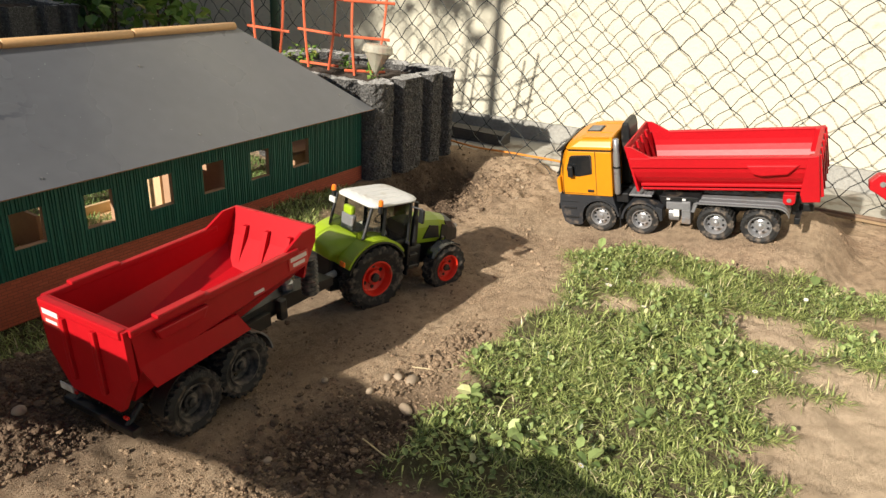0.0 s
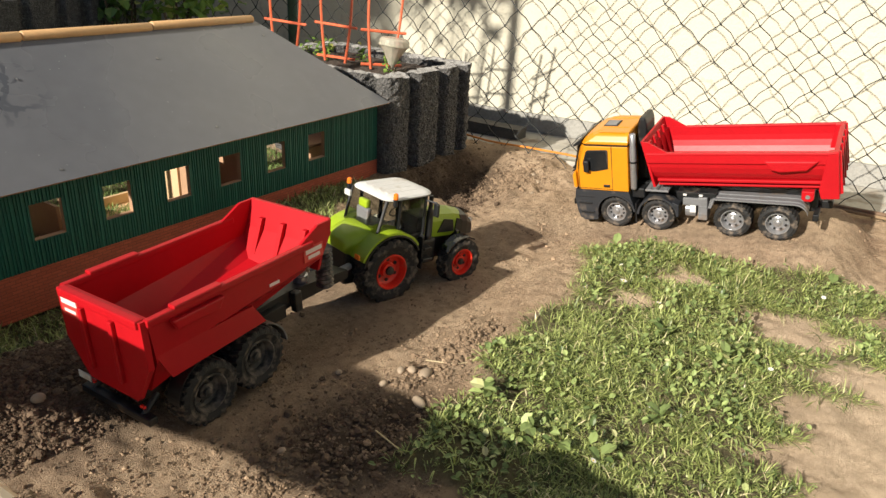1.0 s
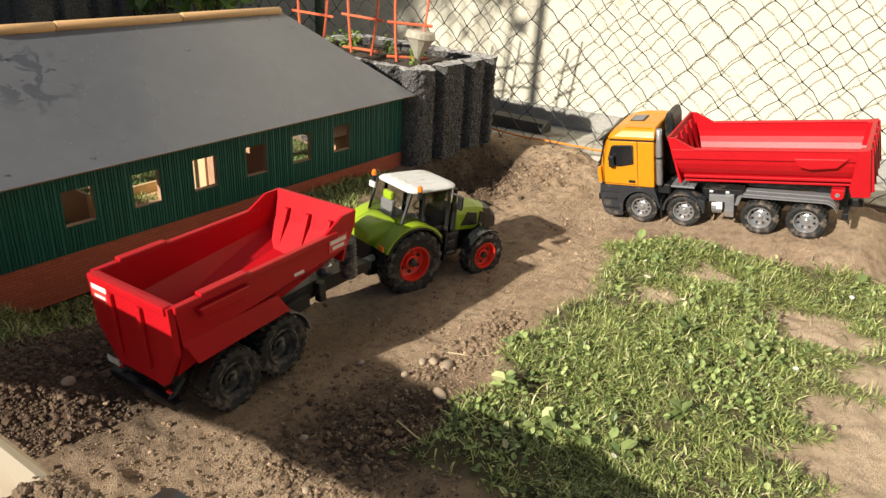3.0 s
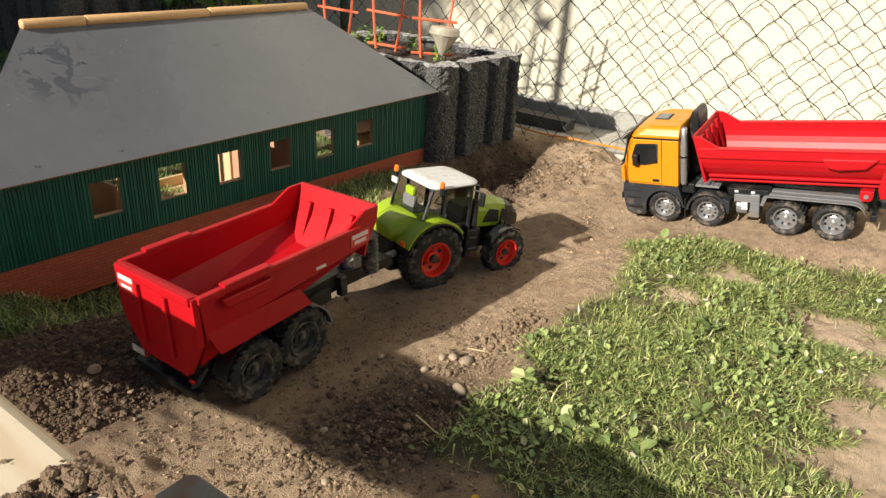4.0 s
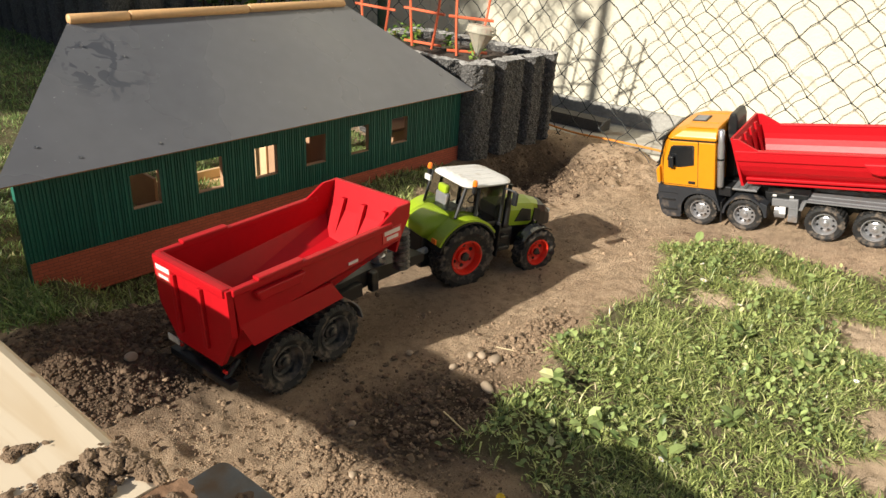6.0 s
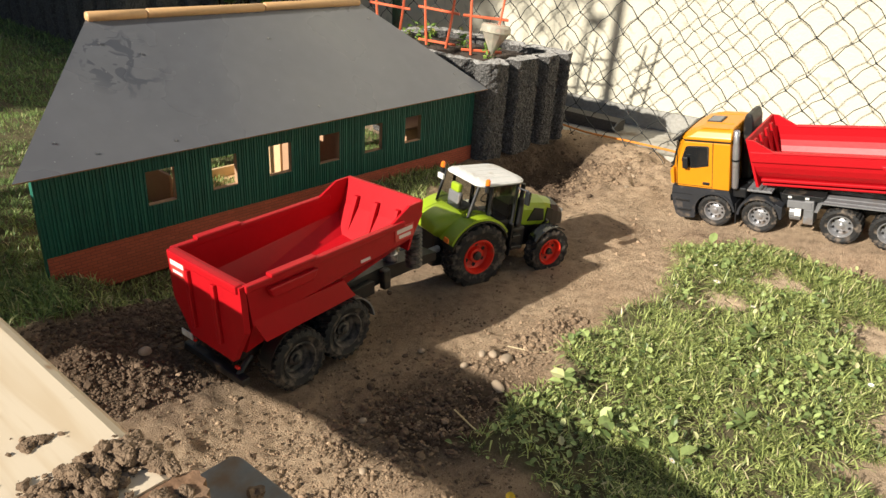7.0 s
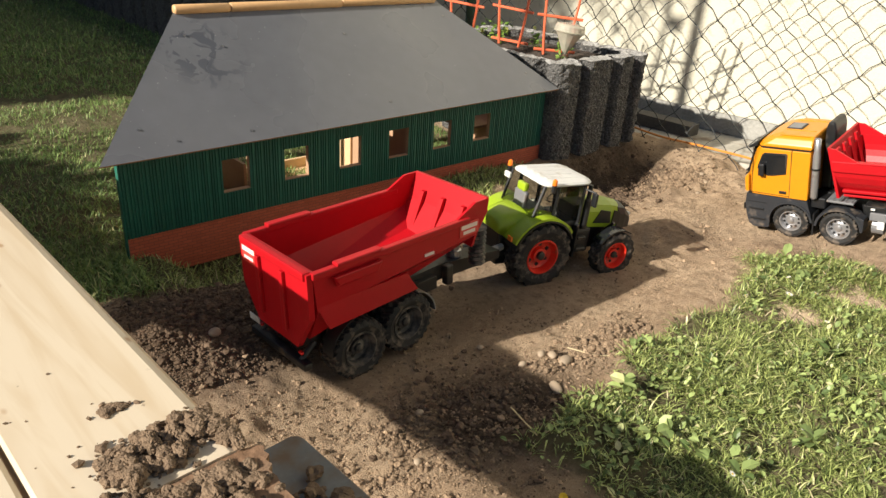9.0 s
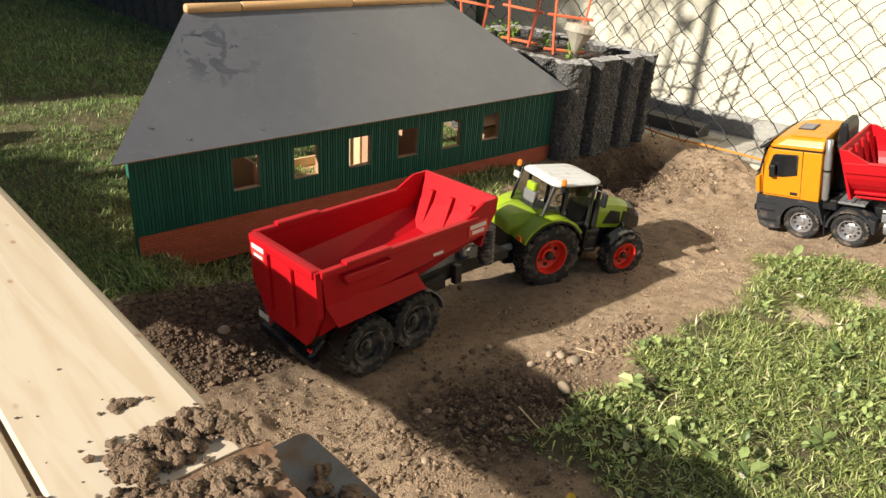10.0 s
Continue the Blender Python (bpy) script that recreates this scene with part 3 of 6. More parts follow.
yf = thing("yellow_flower", "small bright yellow flower at the turf's edge", "flower", pose(.139, -.791, float(ground_z(.139, -.791)) + .016, 35, -20, 0) @ Matrix.Scale(.6, 4))
fb = bmesh.new()
for k in range(14):
    a = k * math.pi / 7
    c, s = math.cos(a), math.sin(a)
    fb.faces.new([fb.verts.new((c * u - s * v, s * u + c * v, h)) for u, v, h in ((.001, -.0008, 0), (.0075, -.0018, .0025), (.0095, 0, .0022), (.0075, .0018, .0025), (.001, .0008, 0))])
part("petals", fb, M_POLLEN, yf)
part("stem", rod_between((0, 0, -.03), (0, 0, 0), .0008, n=5), M_CLOVER, yf)

# ---- garden wall, kerb and fence ----
tagged(part("wall_east", box(1.86, 2.06, -8, 8, -0.2, 2.6), M_WALL), "cream rendered garden wall in sunlight", "wall", kind="structure")
M_KERB = material("kerb_concrete", (0.42, 0.39, 0.33), 0.9, var=0.2, scale=12, bump=0.002, bump_scale=160, dirt=SOIL, dirt_amount=0.25, dirt_scale=14)
KERB = [(-6.0, .050), (-1.5, .010), (.15, -.046), (4.0, -.060)]
tagged(part("kerb", prism(KERB + [(4.0, -.2), (-6.0, -.2)], "x", 1.575, 1.858), M_KERB), "grey concrete strip at the wall's foot", "kerb", kind="structure")
tagged(part("plinth", prism([(y, z + .001) for y, z in KERB] + [(y, z + .062) for y, z in KERB[::-1]], "x", 1.846, 1.8585), M_CONC), "grey base band of the wall", "plinth", kind="structure")
M_DARKWOOD = material("tarred_wood", (0.075, 0.068, 0.060), 0.8, var=0.3, scale=20, bump=0.001)
tagged(part("dark_beam", (prism([(-.02, -.0400), (.15, -.0455), (.9, -.0485), (.9, -.012), (-.02, -.006)], "x", 1.70, 1.76)), M_DARKWOOD), "dark tarred wooden beam lying on the kerb", "beam")
M_ORANGE = material("orange_plastic", (0.72, 0.15, 0.065), 0.45, var=0.08, scale=20)
M_AMBERCABLE = material("orange_cable", (0.62, 0.22, 0.03), 0.5, var=0.1)
ob_ = bmesh.new()
prev = None
for k in range(15):
    y = .16 - k * .045
    p = (1.525 + .006 * math.sin(k * 1.3), y, -.006 - .020 * y + .003 * math.sin(k * .9))
    if prev:
        rod_between(prev, p, .0032, ob_, 6)
    prev = p
tagged(part("orange_cable", ob_, M_AMBERCABLE), "orange cable lying along the fence foot", "cable")
rb_ = rod_between((1.50, -.80, .02), (1.56, -1.45, .022), .005, n=7)
tagged(part("thin_rod", rb_, material("rusty_rod", (0.16, 0.10, 0.06), 0.8, var=0.3, scale=60)), "thin rusty rod lying by the fence", "rod")
M_ROPE = material("old_hemp", (0.26, 0.18, 0.10), 0.9, var=0.2)
rope = bmesh.new()
rod_between((1.505, -.85, .016), (1.545, -1.5, .012), .004, rope, 6)
tagged(part("old_rope", rope, M_ROPE), "pale rope lying along the fence foot", "rope")

M_WIRE = material("fence_wire", (0.016, 0.018, 0.017), 0.55, metal=0.0, var=0.3, scale=60)
M_GREENPOST = material("green_post_paint", (0.015, 0.05, 0.035), 0.5, var=0.2, scale=20)
fence = thing("chain_link_fence", "dark chain link fence in front of the wall", "fence")
HX, HZ, FX = 0.0455, 0.0437, 1.53

Y_NODE, Z_NODE = -0.5361, 0.3906


def node_at(i, j):
    y, z = Y_NODE + (56 - i) * HX, Z_NODE + (j - 10) * HZ + .0022 * (i - 56) * .25
    y += .073 * (z - Z_NODE)
    n1 = noise.noise((i * .31, j * .37, 1.7))
    n2 = noise.noise((i * .29, j * .33, 8.1))
    return Vector((FX + .008 * math.sin(i * .23) + .003 * n1 + (.003 if (i + j) % 4 else -.003), y + .008 * n2, z + .007 * n1 + .010 * math.sin(i * .11)))


def tubes(name, segments, mat, parent, n=4):
    """Many thin straight rods as one mesh: (start, end, radius)."""
    V, F = [], []
    for p, q, r in segments:
        d = (q - p).normalized()
        u = d.orthogonal().normalized()
        w = d.cross(u)
        b0 = len(V)
        for c in (p, q):
            V += [(c + (u * math.cos(2 * math.pi * k / n) + w * math.sin(2 * math.pi * k / n)) * r)[:] for k in range(n)]
        F += [(b0 + k, b0 + (k + 1) % n, b0 + n + (k + 1) % n, b0 + n + k) for k in range(n)]
        F += [tuple(range(b0 + n - 1, b0 - 1, -1)), tuple(range(b0 + n, b0 + 2 * n))]
    me = bpy.data.meshes.new(name)
    me.from_pydata(V, [], F)
    me.materials.append(mat)
    ob = new(name, me)
    ob.parent = parent
    return ob


wires = []
for i in range(0, 104):
    for j in range(0, 24):
        if (i + j) % 2:
            continue
        a = node_at(i, j)
        for di in (-1, 1):
            c = node_at(i + di, j + 1)
            mid = (a + c) / 2 + Vector((0, .0035 * di, .004))
            wires += [(a, mid, .0014), (mid, c, .0014)]
        wires.append((a + Vector((0, -.003, -.003)), a + Vector((0, .003, .003)), .0019))
tubes("wire_mesh", wires, M_WIRE, fence)
for y in (.83, 2.9, -1.9):
    part("post", rod_between((FX + .012, y, -.1), (FX + .012, y, 1.15), .017, n=14), M_GREENPOST, fence, "dark green steel post", smooth=True)

# ---- planter ring with trellises ----
M_LAVA = material("lava_concrete", (0.108, 0.103, 0.096), 0.95, var=0.7, scale=70, bump=0.016, bump_scale=190, dirt=(0.23, 0.22, 0.205), dirt_amount=0.26, dirt_scale=210)
M_LAVATOP = material("weathered_concrete", (0.40, 0.385, 0.36), 0.95, var=0.5, scale=60, bump=0.010, bump_scale=150, dirt=(0.10, 0.095, 0.09), dirt_amount=0.30, dirt_scale=150)
M_POTSOIL = material("potting_soil", (0.05, 0.035, 0.025), 0.95, var=0.4, scale=80, bump=0.004, bump_scale=150)


def planter_ring(name, cx, cy, sx, sy, h, label, fine=False):
    """A fluted concrete planting ring with soil."""
    th = thing(name, label, "planter", pose(cx, cy, -.01))
    rc, pts = .035, []
    for cxs, cys, a0 in ((1, 1, 0), (-1, 1, 90), (-1, -1, 180), (1, -1, 270)):
        for k in range(9):
            a = radians(a0 + k * 11.25)
            pts.append(Vector((cxs * (sx - rc) + rc * math.cos(a), cys * (sy - rc) + rc * math.sin(a))))
    loop = []
    for p, q in zip(pts, pts[1:] + pts[:1]):
        m = max(1, int((q - p).length / .004))
        loop += [p.lerp(q, i / m) for i in range(m)]
    outer, inner = [], []
    n = len(loop)
    for i, p in enumerate(loop):
        along = p.x if abs(p.y) > sy - .001 else p.y if abs(p.x) > sx - .001 else 9
        groove = sum(math.exp(-((along - g) / .017) ** 4) for g in ((-.090, .036, .128) if along == p.x else (-.20, -.08, .04, .16) if p.x < 0 else ())) * .030
        d = (loop[(i + 1) % n] - loop[i - 1]).normalized()
        q = p - Vector((d.y, -d.x)) * groove
        outer.append((q.x, q.y))
        inner.append((p.x * .80, p.y * .78))
    bm = bmesh.new()
    lo = [bm.verts.new((x, y, 0)) for x, y in outer]
    levels = max(5, int(h / .0055)) if fine else 5
    rings = [lo]
    for q in range(1, levels + 1):
        z = h * q / levels
        row = []
        for x, y in outer:
            p = Vector((x, y, z))
            d = .0045 * noise.noise(p * 75) + .0040 * noise.noise(p * 150) if fine else .001 * noise.noise(p * 40)
            k = 1 + d / max(.1, math.hypot(x, y))
            drop = .009 * max(0, noise.noise(p * 45)) if fine and q == levels else 0
            row.append(bm.verts.new((x * k, y * k, z - drop)))
        rings.append(row)
    for p, q in zip(rings, rings[1:]):
        for k in range(n):
            bm.faces.new((p[k], p[(k + 1) % n], q[(k + 1) % n], q[k]))
    ti = [bm.verts.new((x * (1 + .05 * noise.noise((x * 60, y * 60, 3))), y * (1 + .05 * noise.noise((x * 60, y * 60, 9))), h - .004 + .006 * noise.noise((x * 50, y * 50, 5)))) for x, y in inner]
    bi = [bm.verts.new((x, y, h - .12)) for x, y in inner]
    for k in range(n):
        f = bm.faces.new((rings[-1][k], rings[-1][(k + 1) % n], ti[(k + 1) % n], ti[k]))
        f.material_index = 1
        bm.faces.new((ti[k], ti[(k + 1) % n], bi[(k + 1) % n], bi[k]))
    part("ring", bm, [M_LAVA, M_LAVATOP], th)
    sb = bmesh.new()
    bmesh.ops.create_grid(sb, x_segments=30, y_segments=30, size=1, matrix=Matrix.Diagonal((sx * .83, sy * .81, 1, 1)))
    for v in sb.verts:
        v.co.z = h - .022 + .010 * noise.noise(v.co * 22) + .004 * noise.noise(v.co * 70)
    part("soil", sb, M_POTSOIL, th, "dark potting soil")
    return th


planter_ring("planter", 1.192, .228, .186, .268, .254, "dark fluted concrete planting ring filled with soil", True)
for k in range(6):
    planter_ring("planter", 1.06, 1.72 + k * .40, .20, .19, .30 + .01 * (k % 2), "dark fluted concrete planting ring filled with soil")["group"] = "row of planting rings"


def trellis(x, y, z, w0, w1, h, turn, label="orange plastic plant trellis stuck in soil"):
    th = thing("plant_trellis", label, "trellis", pose(x, y, z, 4, 3, turn), "orange trellises")
    for s in (-1, 1):
        sb = bmesh.new()
        last = None
        for k in range(9):
            f = k / 8
            p = Vector((s * (w0 + (w1 - w0) * f) * .5 + .006 * math.sin(f * 4.5) * s, .005 * math.sin(3 * f), h * f))
            if last:
                rod_between(last, p, .0036, sb, 6)
            last = p
        part("upright", sb, M_ORANGE, th)
    for k in range(4):
        f = (k + .12) / 4
        w = (w0 + (w1 - w0) * f) * .5 + .026
        part("rung", rod_between((-w, .004, h * f), (w, .004, h * f + .002 * (-1) ** k), .0038, n=6), M_ORANGE, th)
    return th


trellis(1.105, .415, .226, .060, .100, .352, -70)
trellis(1.168, .287, .226, .060, .105, .352, -73)
trellis(1.170, .125, .226, .055, .100, .352, -42)
M_TWIG = leaf_material("seedling", (0.10, 0.20, 0.03), (0.24, 0.36, 0.07), (0.5, 0.45, 0.15))
for x, y, hgt in ((1.19, .330, .06), (1.20, .215, .055), (1.175, .10, .045), (1.13, .36, .05), (1.25, .16, .030), (1.22, .40, .05)):
    pts = np.stack([x + rs.normal(0, .009, 34), y + rs.normal(0, .009, 34), .222 + rs.uniform(0, hgt, 34)], 1)
    sd_ = leaves("seedling", pts, .014, M_TWIG, int(x * 1000), .6, "", "plant")
    sd_["kind"] = ""
    del sd_["kind"]
    tagged(sd_, "young green seedling in the planter's soil", "plant", "seedlings")
# small solar lamp in the planter
M_CLEAR = material("frosted_plastic", (0.72, 0.68, 0.55), 0.25, var=0.08, scale=60)
M_CLEAR.node_tree.nodes["Principled BSDF"].inputs["Transmission Weight"].default_value = 0.55
lampt = thing("solar_garden_lamp", "small diamond shaped clear plastic garden lamp on a stake", "garden lamp", pose(1.168, .092, .214, 3, 6, 0) @ Matrix.Scale(1.12, 4))
part("diamond", lathe([(.0015, .014), (.010, .030), (.022, .052), (.031, .066), (.0325, .069)], 12, axis="z"), M_CLEAR, lampt, "clear faceted cone")
part("cap", lathe([(.0335, .0695), (.0355, .073), (.0345, .082), (.030, .0865), (.016, .088)], 20, axis="z"), M_CLEAR, lampt, "milky round cap")
part("cap_rim", lathe([(.0345, .068), (.0365, .069), (.0365, .072), (.0345, .073)], 20, axis="z", close=True), M_CLEAR, lampt)
part("stake", rod_between((.022, 0, -.02), (.004, 0, .026), .0035), M_CLEAR, lampt)

# ---- toy barn ----
def brick_material():
    m = material("painted_brick", (0.36, 0.075, 0.035), 0.7, var=0.15, scale=30)
    nt = m.node_tree
    N, L = nt.nodes.new, nt.links.new
    b = nt.nodes["Principled BSDF"]
    co = N("ShaderNodeTexCoord").outputs["Object"]
    sep, comb = N("ShaderNodeSeparateXYZ"), N("ShaderNodeCombineXYZ")
    L(co, sep.inputs[0]); L(sep.outputs[0], comb.inputs[0]); L(sep.outputs[2], comb.inputs[1])
    br = N("ShaderNodeTexBrick")
    br.inputs["Scale"].default_value = 1.0
    br.inputs["Brick Width"].default_value, br.inputs["Row Height"].default_value, br.inputs["Mortar Size"].default_value = .016, .0056, .0006
    br.inputs["Color1"].default_value, br.inputs["Color2"].default_value, br.inputs["Mortar"].default_value = (0.52, 0.115, 0.056, 1), (0.42, 0.090, 0.044, 1), (0.28, 0.072, 0.042, 1)
    L(comb.outputs[0], br.inputs["Vector"])
    L(br.outputs[0], b.inputs["Base Color"])
    bn = N("ShaderNodeBump")
    bn.invert = True
    bn.inputs["Distance"].default_value = .0012
    L(br.outputs["Fac"], bn.inputs["Height"]); L(bn.outputs[0], b.inputs["Normal"])
    return m


def roof_material():
    """Grey laminated sheet, glossy, with dark blotches near one end."""
    m = material("grey_roof_sheet", (0.138, 0.141, 0.152), 0.28, var=0.10, scale=5)
    nt = m.node_tree
    N, L = nt.nodes.new, nt.links.new
    b = nt.nodes["Principled BSDF"]
    co = N("ShaderNodeTexCoord").outputs["Object"]
    old = b.inputs["Base Color"].links[0].from_socket
    def noise_tex(scale, detail, warp=0.0):
        n = N("ShaderNodeTexNoise")
        n.inputs["Scale"].default_value, n.inputs["Detail"].default_value, n.inputs["Distortion"].default_value = scale, detail, warp
        L(co, n.inputs["Vector"])
        return n.outputs[0]
    def ranged(v, a, c, lo=0.0, hi=1.0):
        n = N("ShaderNodeMapRange")
        n.inputs[1].default_value, n.inputs[2].default_value, n.inputs[3].default_value, n.inputs[4].default_value = a, c, lo, hi
        L(v, n.inputs[0])
        return n.outputs[0]
    def times(a, c):
        n = N("ShaderNodeMath"); n.operation = "MULTIPLY"
        L(a, n.inputs[0]); L(c, n.inputs[1])
        return n.outputs[0]
    dst = N("ShaderNodeVectorMath"); dst.operation = "DISTANCE"
    L(co, dst.inputs[0]); dst.inputs[1].default_value = (.20, .105, .305)
    blotch = times(ranged(noise_tex(30, 2, 1.2), .50, .54), ranged(dst.outputs["Value"], .05, .085, 1.0, 0.0))
    mx = N("ShaderNodeMixRGB")
    mx.inputs[2].default_value = (0.085, 0.089, 0.102, 1)
    L(blotch, mx.inputs[0]); L(old, mx.inputs[1])
    dust = ranged(noise_tex(3.2, 5), .50, .75, 0, .35)
    m2 = N("ShaderNodeMixRGB")
    m2.inputs[2].default_value = (0.185, 0.185, 0.182, 1)
    L(dust, m2.inputs[0]); L(mx.outputs[0], m2.inputs[1])
    spk = ranged(noise_tex(190, 1), .77, .80, 0, .6)
    m3 = N("ShaderNodeMixRGB")
    m3.inputs[2].default_value = (0.40, 0.40, 0.38, 1)
    L(spk, m3.inputs[0]); L(m2.outputs[0], m3.inputs[1])
    L(m3.outputs[0], b.inputs["Base Color"])
    rr = ranged(noise_tex(4.0, 4), .35, .7, .22, .42)
    L(rr, b.inputs["Roughness"])
    bn = N("ShaderNodeBump")
    bn.inputs["Distance"].default_value = .0004
    L(noise_tex(5, 2), bn.inputs["Height"]); L(bn.outputs[0], b.inputs["Normal"])
    return m


M_BRICK = brick_material()
M_ROOF = roof_material()
M_RIDGE = material("ridge_wood", (0.62, 0.37, 0.17), 0.5, var=0.12, scale=14)
M_SCREW = material("screw_steel", (0.3, 0.3, 0.3), 0.35, metal=0.9)
BX1, BTOP, BRICK = 1.004, .182, .042
WINS = [(.169 + i * .12, .169 + i * .12 + .051) for i in range(6)]
WZ0, WZ1 = .0865, .146
barn = thing("toy_barn", "long toy barn with green walls, brick base and grey roof", "toy barn")


def wall_with_holes(bm, y0, y1, z0, z1):
    """One board pierced by the window openings."""
    xs = [0.0] + [v for w in WINS for v in w] + [BX1]
    zs = [z0, WZ0, WZ1, z1]
    grid = {(i, k, y): bm.verts.new((x, y, z)) for i, x in enumerate(xs) for k, z in enumerate(zs) for y in (y0, y1)}
    solid = lambda i, k: 0 <= i < len(xs) - 1 and 0 <= k < 3 and not (k == 1 and i % 2)
    for i in range(len(xs) - 1):
        for k in range(3):
            if not solid(i, k):
                continue
            for y in (y0, y1):
                bm.faces.new([grid[a, b, y] for a, b in ((i, k), (i + 1, k), (i + 1, k + 1), (i, k + 1))])
            for di, dk, a, b in ((-1, 0, (i, k), (i, k + 1)), (1, 0, (i + 1, k), (i + 1, k + 1)), (0, -1, (i, k), (i + 1, k)), (0, 1, (i, k + 1), (i + 1, k + 1))):
                if not solid(i + di, k + dk):
                    bm.faces.new((grid[(*a, y0)], grid[(*b, y0)], grid[(*b, y1)], grid[(*a, y1)]))
    bmesh.ops.recalc_face_normals(bm, faces=bm.faces[:])
    return bm


part("wall_core", wall_with_holes(bmesh.new(), .002, .011, -.030, BTOP), M_MDF, barn, "brown fibreboard core seen in the window cuts")
cl = wall_with_holes(bmesh.new(), .0005, .0019, BRICK, BTOP)
ribs = []
k = 0
x = .0012
while x < BX1 - .004:
    w = (.0030, .0042, .0026)[k % 3]
    segs = [(BRICK, BTOP)]
    for a, b in WINS:
        if x + w > a - .0005 and x < b + .0005:
            segs = [(BRICK, WZ0), (WZ1, BTOP)]
    for a, b in segs:
        ribs.append((x, x + w, -.0012, .0004, a, b))
    x += w + (.0022, .0028, .0020)[k % 3]
    k += 1
part("cladding", cl, M_GREENWALL, barn, "flat green ground of the cladding")
RV, RF = [], []
for x0, x1, y0, y1, z0, z1 in ribs:
    b0 = len(RV)
    RV += [(x, y, z) for z in (z0, z1) for x, y in ((x0 + .0006, y0), (x1 - .0006, y0), (x1, y1), (x0, y1))]
    RF += [(b0, b0 + 1, b0 + 5, b0 + 4), (b0 + 1, b0 + 2, b0 + 6, b0 + 5), (b0 + 3, b0, b0 + 4, b0 + 7), (b0 + 4, b0 + 5, b0 + 6, b0 + 7), (b0 + 3, b0 + 2, b0 + 1, b0)]
rib_me = bpy.data.meshes.new("cladding_ribs")
rib_me.from_pydata(RV, [], RF)
rib_me.materials.append(M_GREENWALL)
rib_ob = new("cladding_ribs", rib_me)
rib_ob.parent = barn
rib_ob["label"] = "ribbed dark green cladding"
part("end_strip", box(-.0018, -.0002, -.0010, .0108, -.032, BTOP - .001), M_GREENWALL, barn, "green end of the front wall")
part("brick_base", box(0, BX1, -.0008, .0019, -.034, BRICK - .0003), M_BRICK, barn, "red printed brick base band")
for a, b in WINS:
    part("window_sill", box(a + .0005, b - .0005, .0012, .011, WZ0 + .0002, WZ0 + .0015), M_MDF, barn, "pale cut edge of the window")


def roof_sheet(y_eave, y_ridge, name):
    bm = bmesh.new()
    z0, z1 = .1822, .3630
    top = [(-.037, y_eave, z0), (1.0065, y_eave, z0 + .0060), (.789, y_ridge, z1 + .0035), (.1815, y_ridge, z1 - .0010)]
    n = (Vector(top[1]) - Vector(top[0])).cross(Vector(top[3]) - Vector(top[0])).normalized()
    if n.z < 0:
        n = -n
    va = [bm.verts.new(c) for c in top]
    vb = [bm.verts.new(Vector(c) - n * .0035) for c in top]
    bm.faces.new(va)
    bm.faces.new(vb[::-1])
    for i in range(4):
        s = bm.faces.new((va[i], vb[i], vb[(i + 1) % 4], va[(i + 1) % 4]))
        s.material_index = 1
    bmesh.ops.recalc_face_normals(bm, faces=bm.faces[:])
    return part(name, bm, [M_ROOF, M_MDF], barn, "grey laminated roof sheet with bare brown edges")


front_sheet = roof_sheet(-.0375, .176, "roof_sheet")
# Unseen rear sheet, added to darken the rooms behind the right windows.
bb = bmesh.new()
back_top = [(.600, .180, .3650), (.789, .180, .3655), (1.000, .392, .188), (.600, .392, .188)]
bva, bvb = [bb.verts.new(c) for c in back_top], [bb.verts.new((c[0], c[1] - .0025, c[2] - .0030)) for c in back_top]
bb.faces.new(bva), bb.faces.new(bvb[::-1])
for k in range(4):
    bb.faces.new((bva[k], bvb[k], bvb[(k + 1) % 4], bva[(k + 1) % 4]))
bmesh.ops.recalc_face_normals(bb, faces=bb.faces[:])
part("roof_sheet", bb, M_ROOF, barn, "unseen rear roof sheet, added to darken the barn's inside")
rx = .183
for ln in (.105, .245, .252):
    part("ridge_pole", lathe([(.003, 0), (.0078, .0012), (.0088, .003), (.0088, ln - .003), (.0078, ln - .0012), (.003, ln - .0002)], 16, axis="y"), M_RIDGE, barn, "round pine ridge pole", pose(rx, .178, .3670 + (rx - .168) * .006, 0, 0, -90), smooth=True)
    rx += ln
SLOPE = math.degrees(math.atan2(.1805, .2135))
for sx_, sy_ in ((.181, .136), (.04, .003), (.239, .114), (.216, -.022), (.782, .142), (.93, .006), (.50, .12), (.52, -.01), (.09, -.02)):
    sz_ = .1822 + .0055 * max(0, sx_) + (sy_ + .0375) * .1805 / .2135
    part("screw", lathe([(.0024, 0), (.0024, .0006), (.0010, .0007), (.0005, .0002)], 10, axis="z"), M_SCREW, front_sheet, m=pose(sx_, sy_, sz_ + .0008, SLOPE, 0, 0))
part("floor_board", box(.13, .61, .013, .262, .001, .006), M_PINE, barn, "pine floor board")
part("end_wall", box(.990, 1.002, .012, .26, .001, .180), M_MDF, barn)
# Boards at .12 and .74 are unseen, added only to shade the rooms.
for xp, z0, z1, y0, y1, mat in ((.12, .0065, .185, .013, .235, M_MDF), (.26, .0065, .092, .105, .262, M_MDF), (.50, .0065, .150, .095, .262, M_PINE), (.505, .0065, .205, .013, .094, M_MDF), (.60, .0065, .200, .013, .24, M_MDF), (.74, .120, .232, .02, .255, M_MDF)):
    part("partition", box(xp, xp + .006, y0, y1, z0, z1), mat, barn)
part("kick_board", box(.268, .498, .254, .262, .0065, .026), M_PINE, barn, "low pine kick board")
part("back_shelf", box(.87, .988, .10, .26, .075, .081), M_MDF, barn)
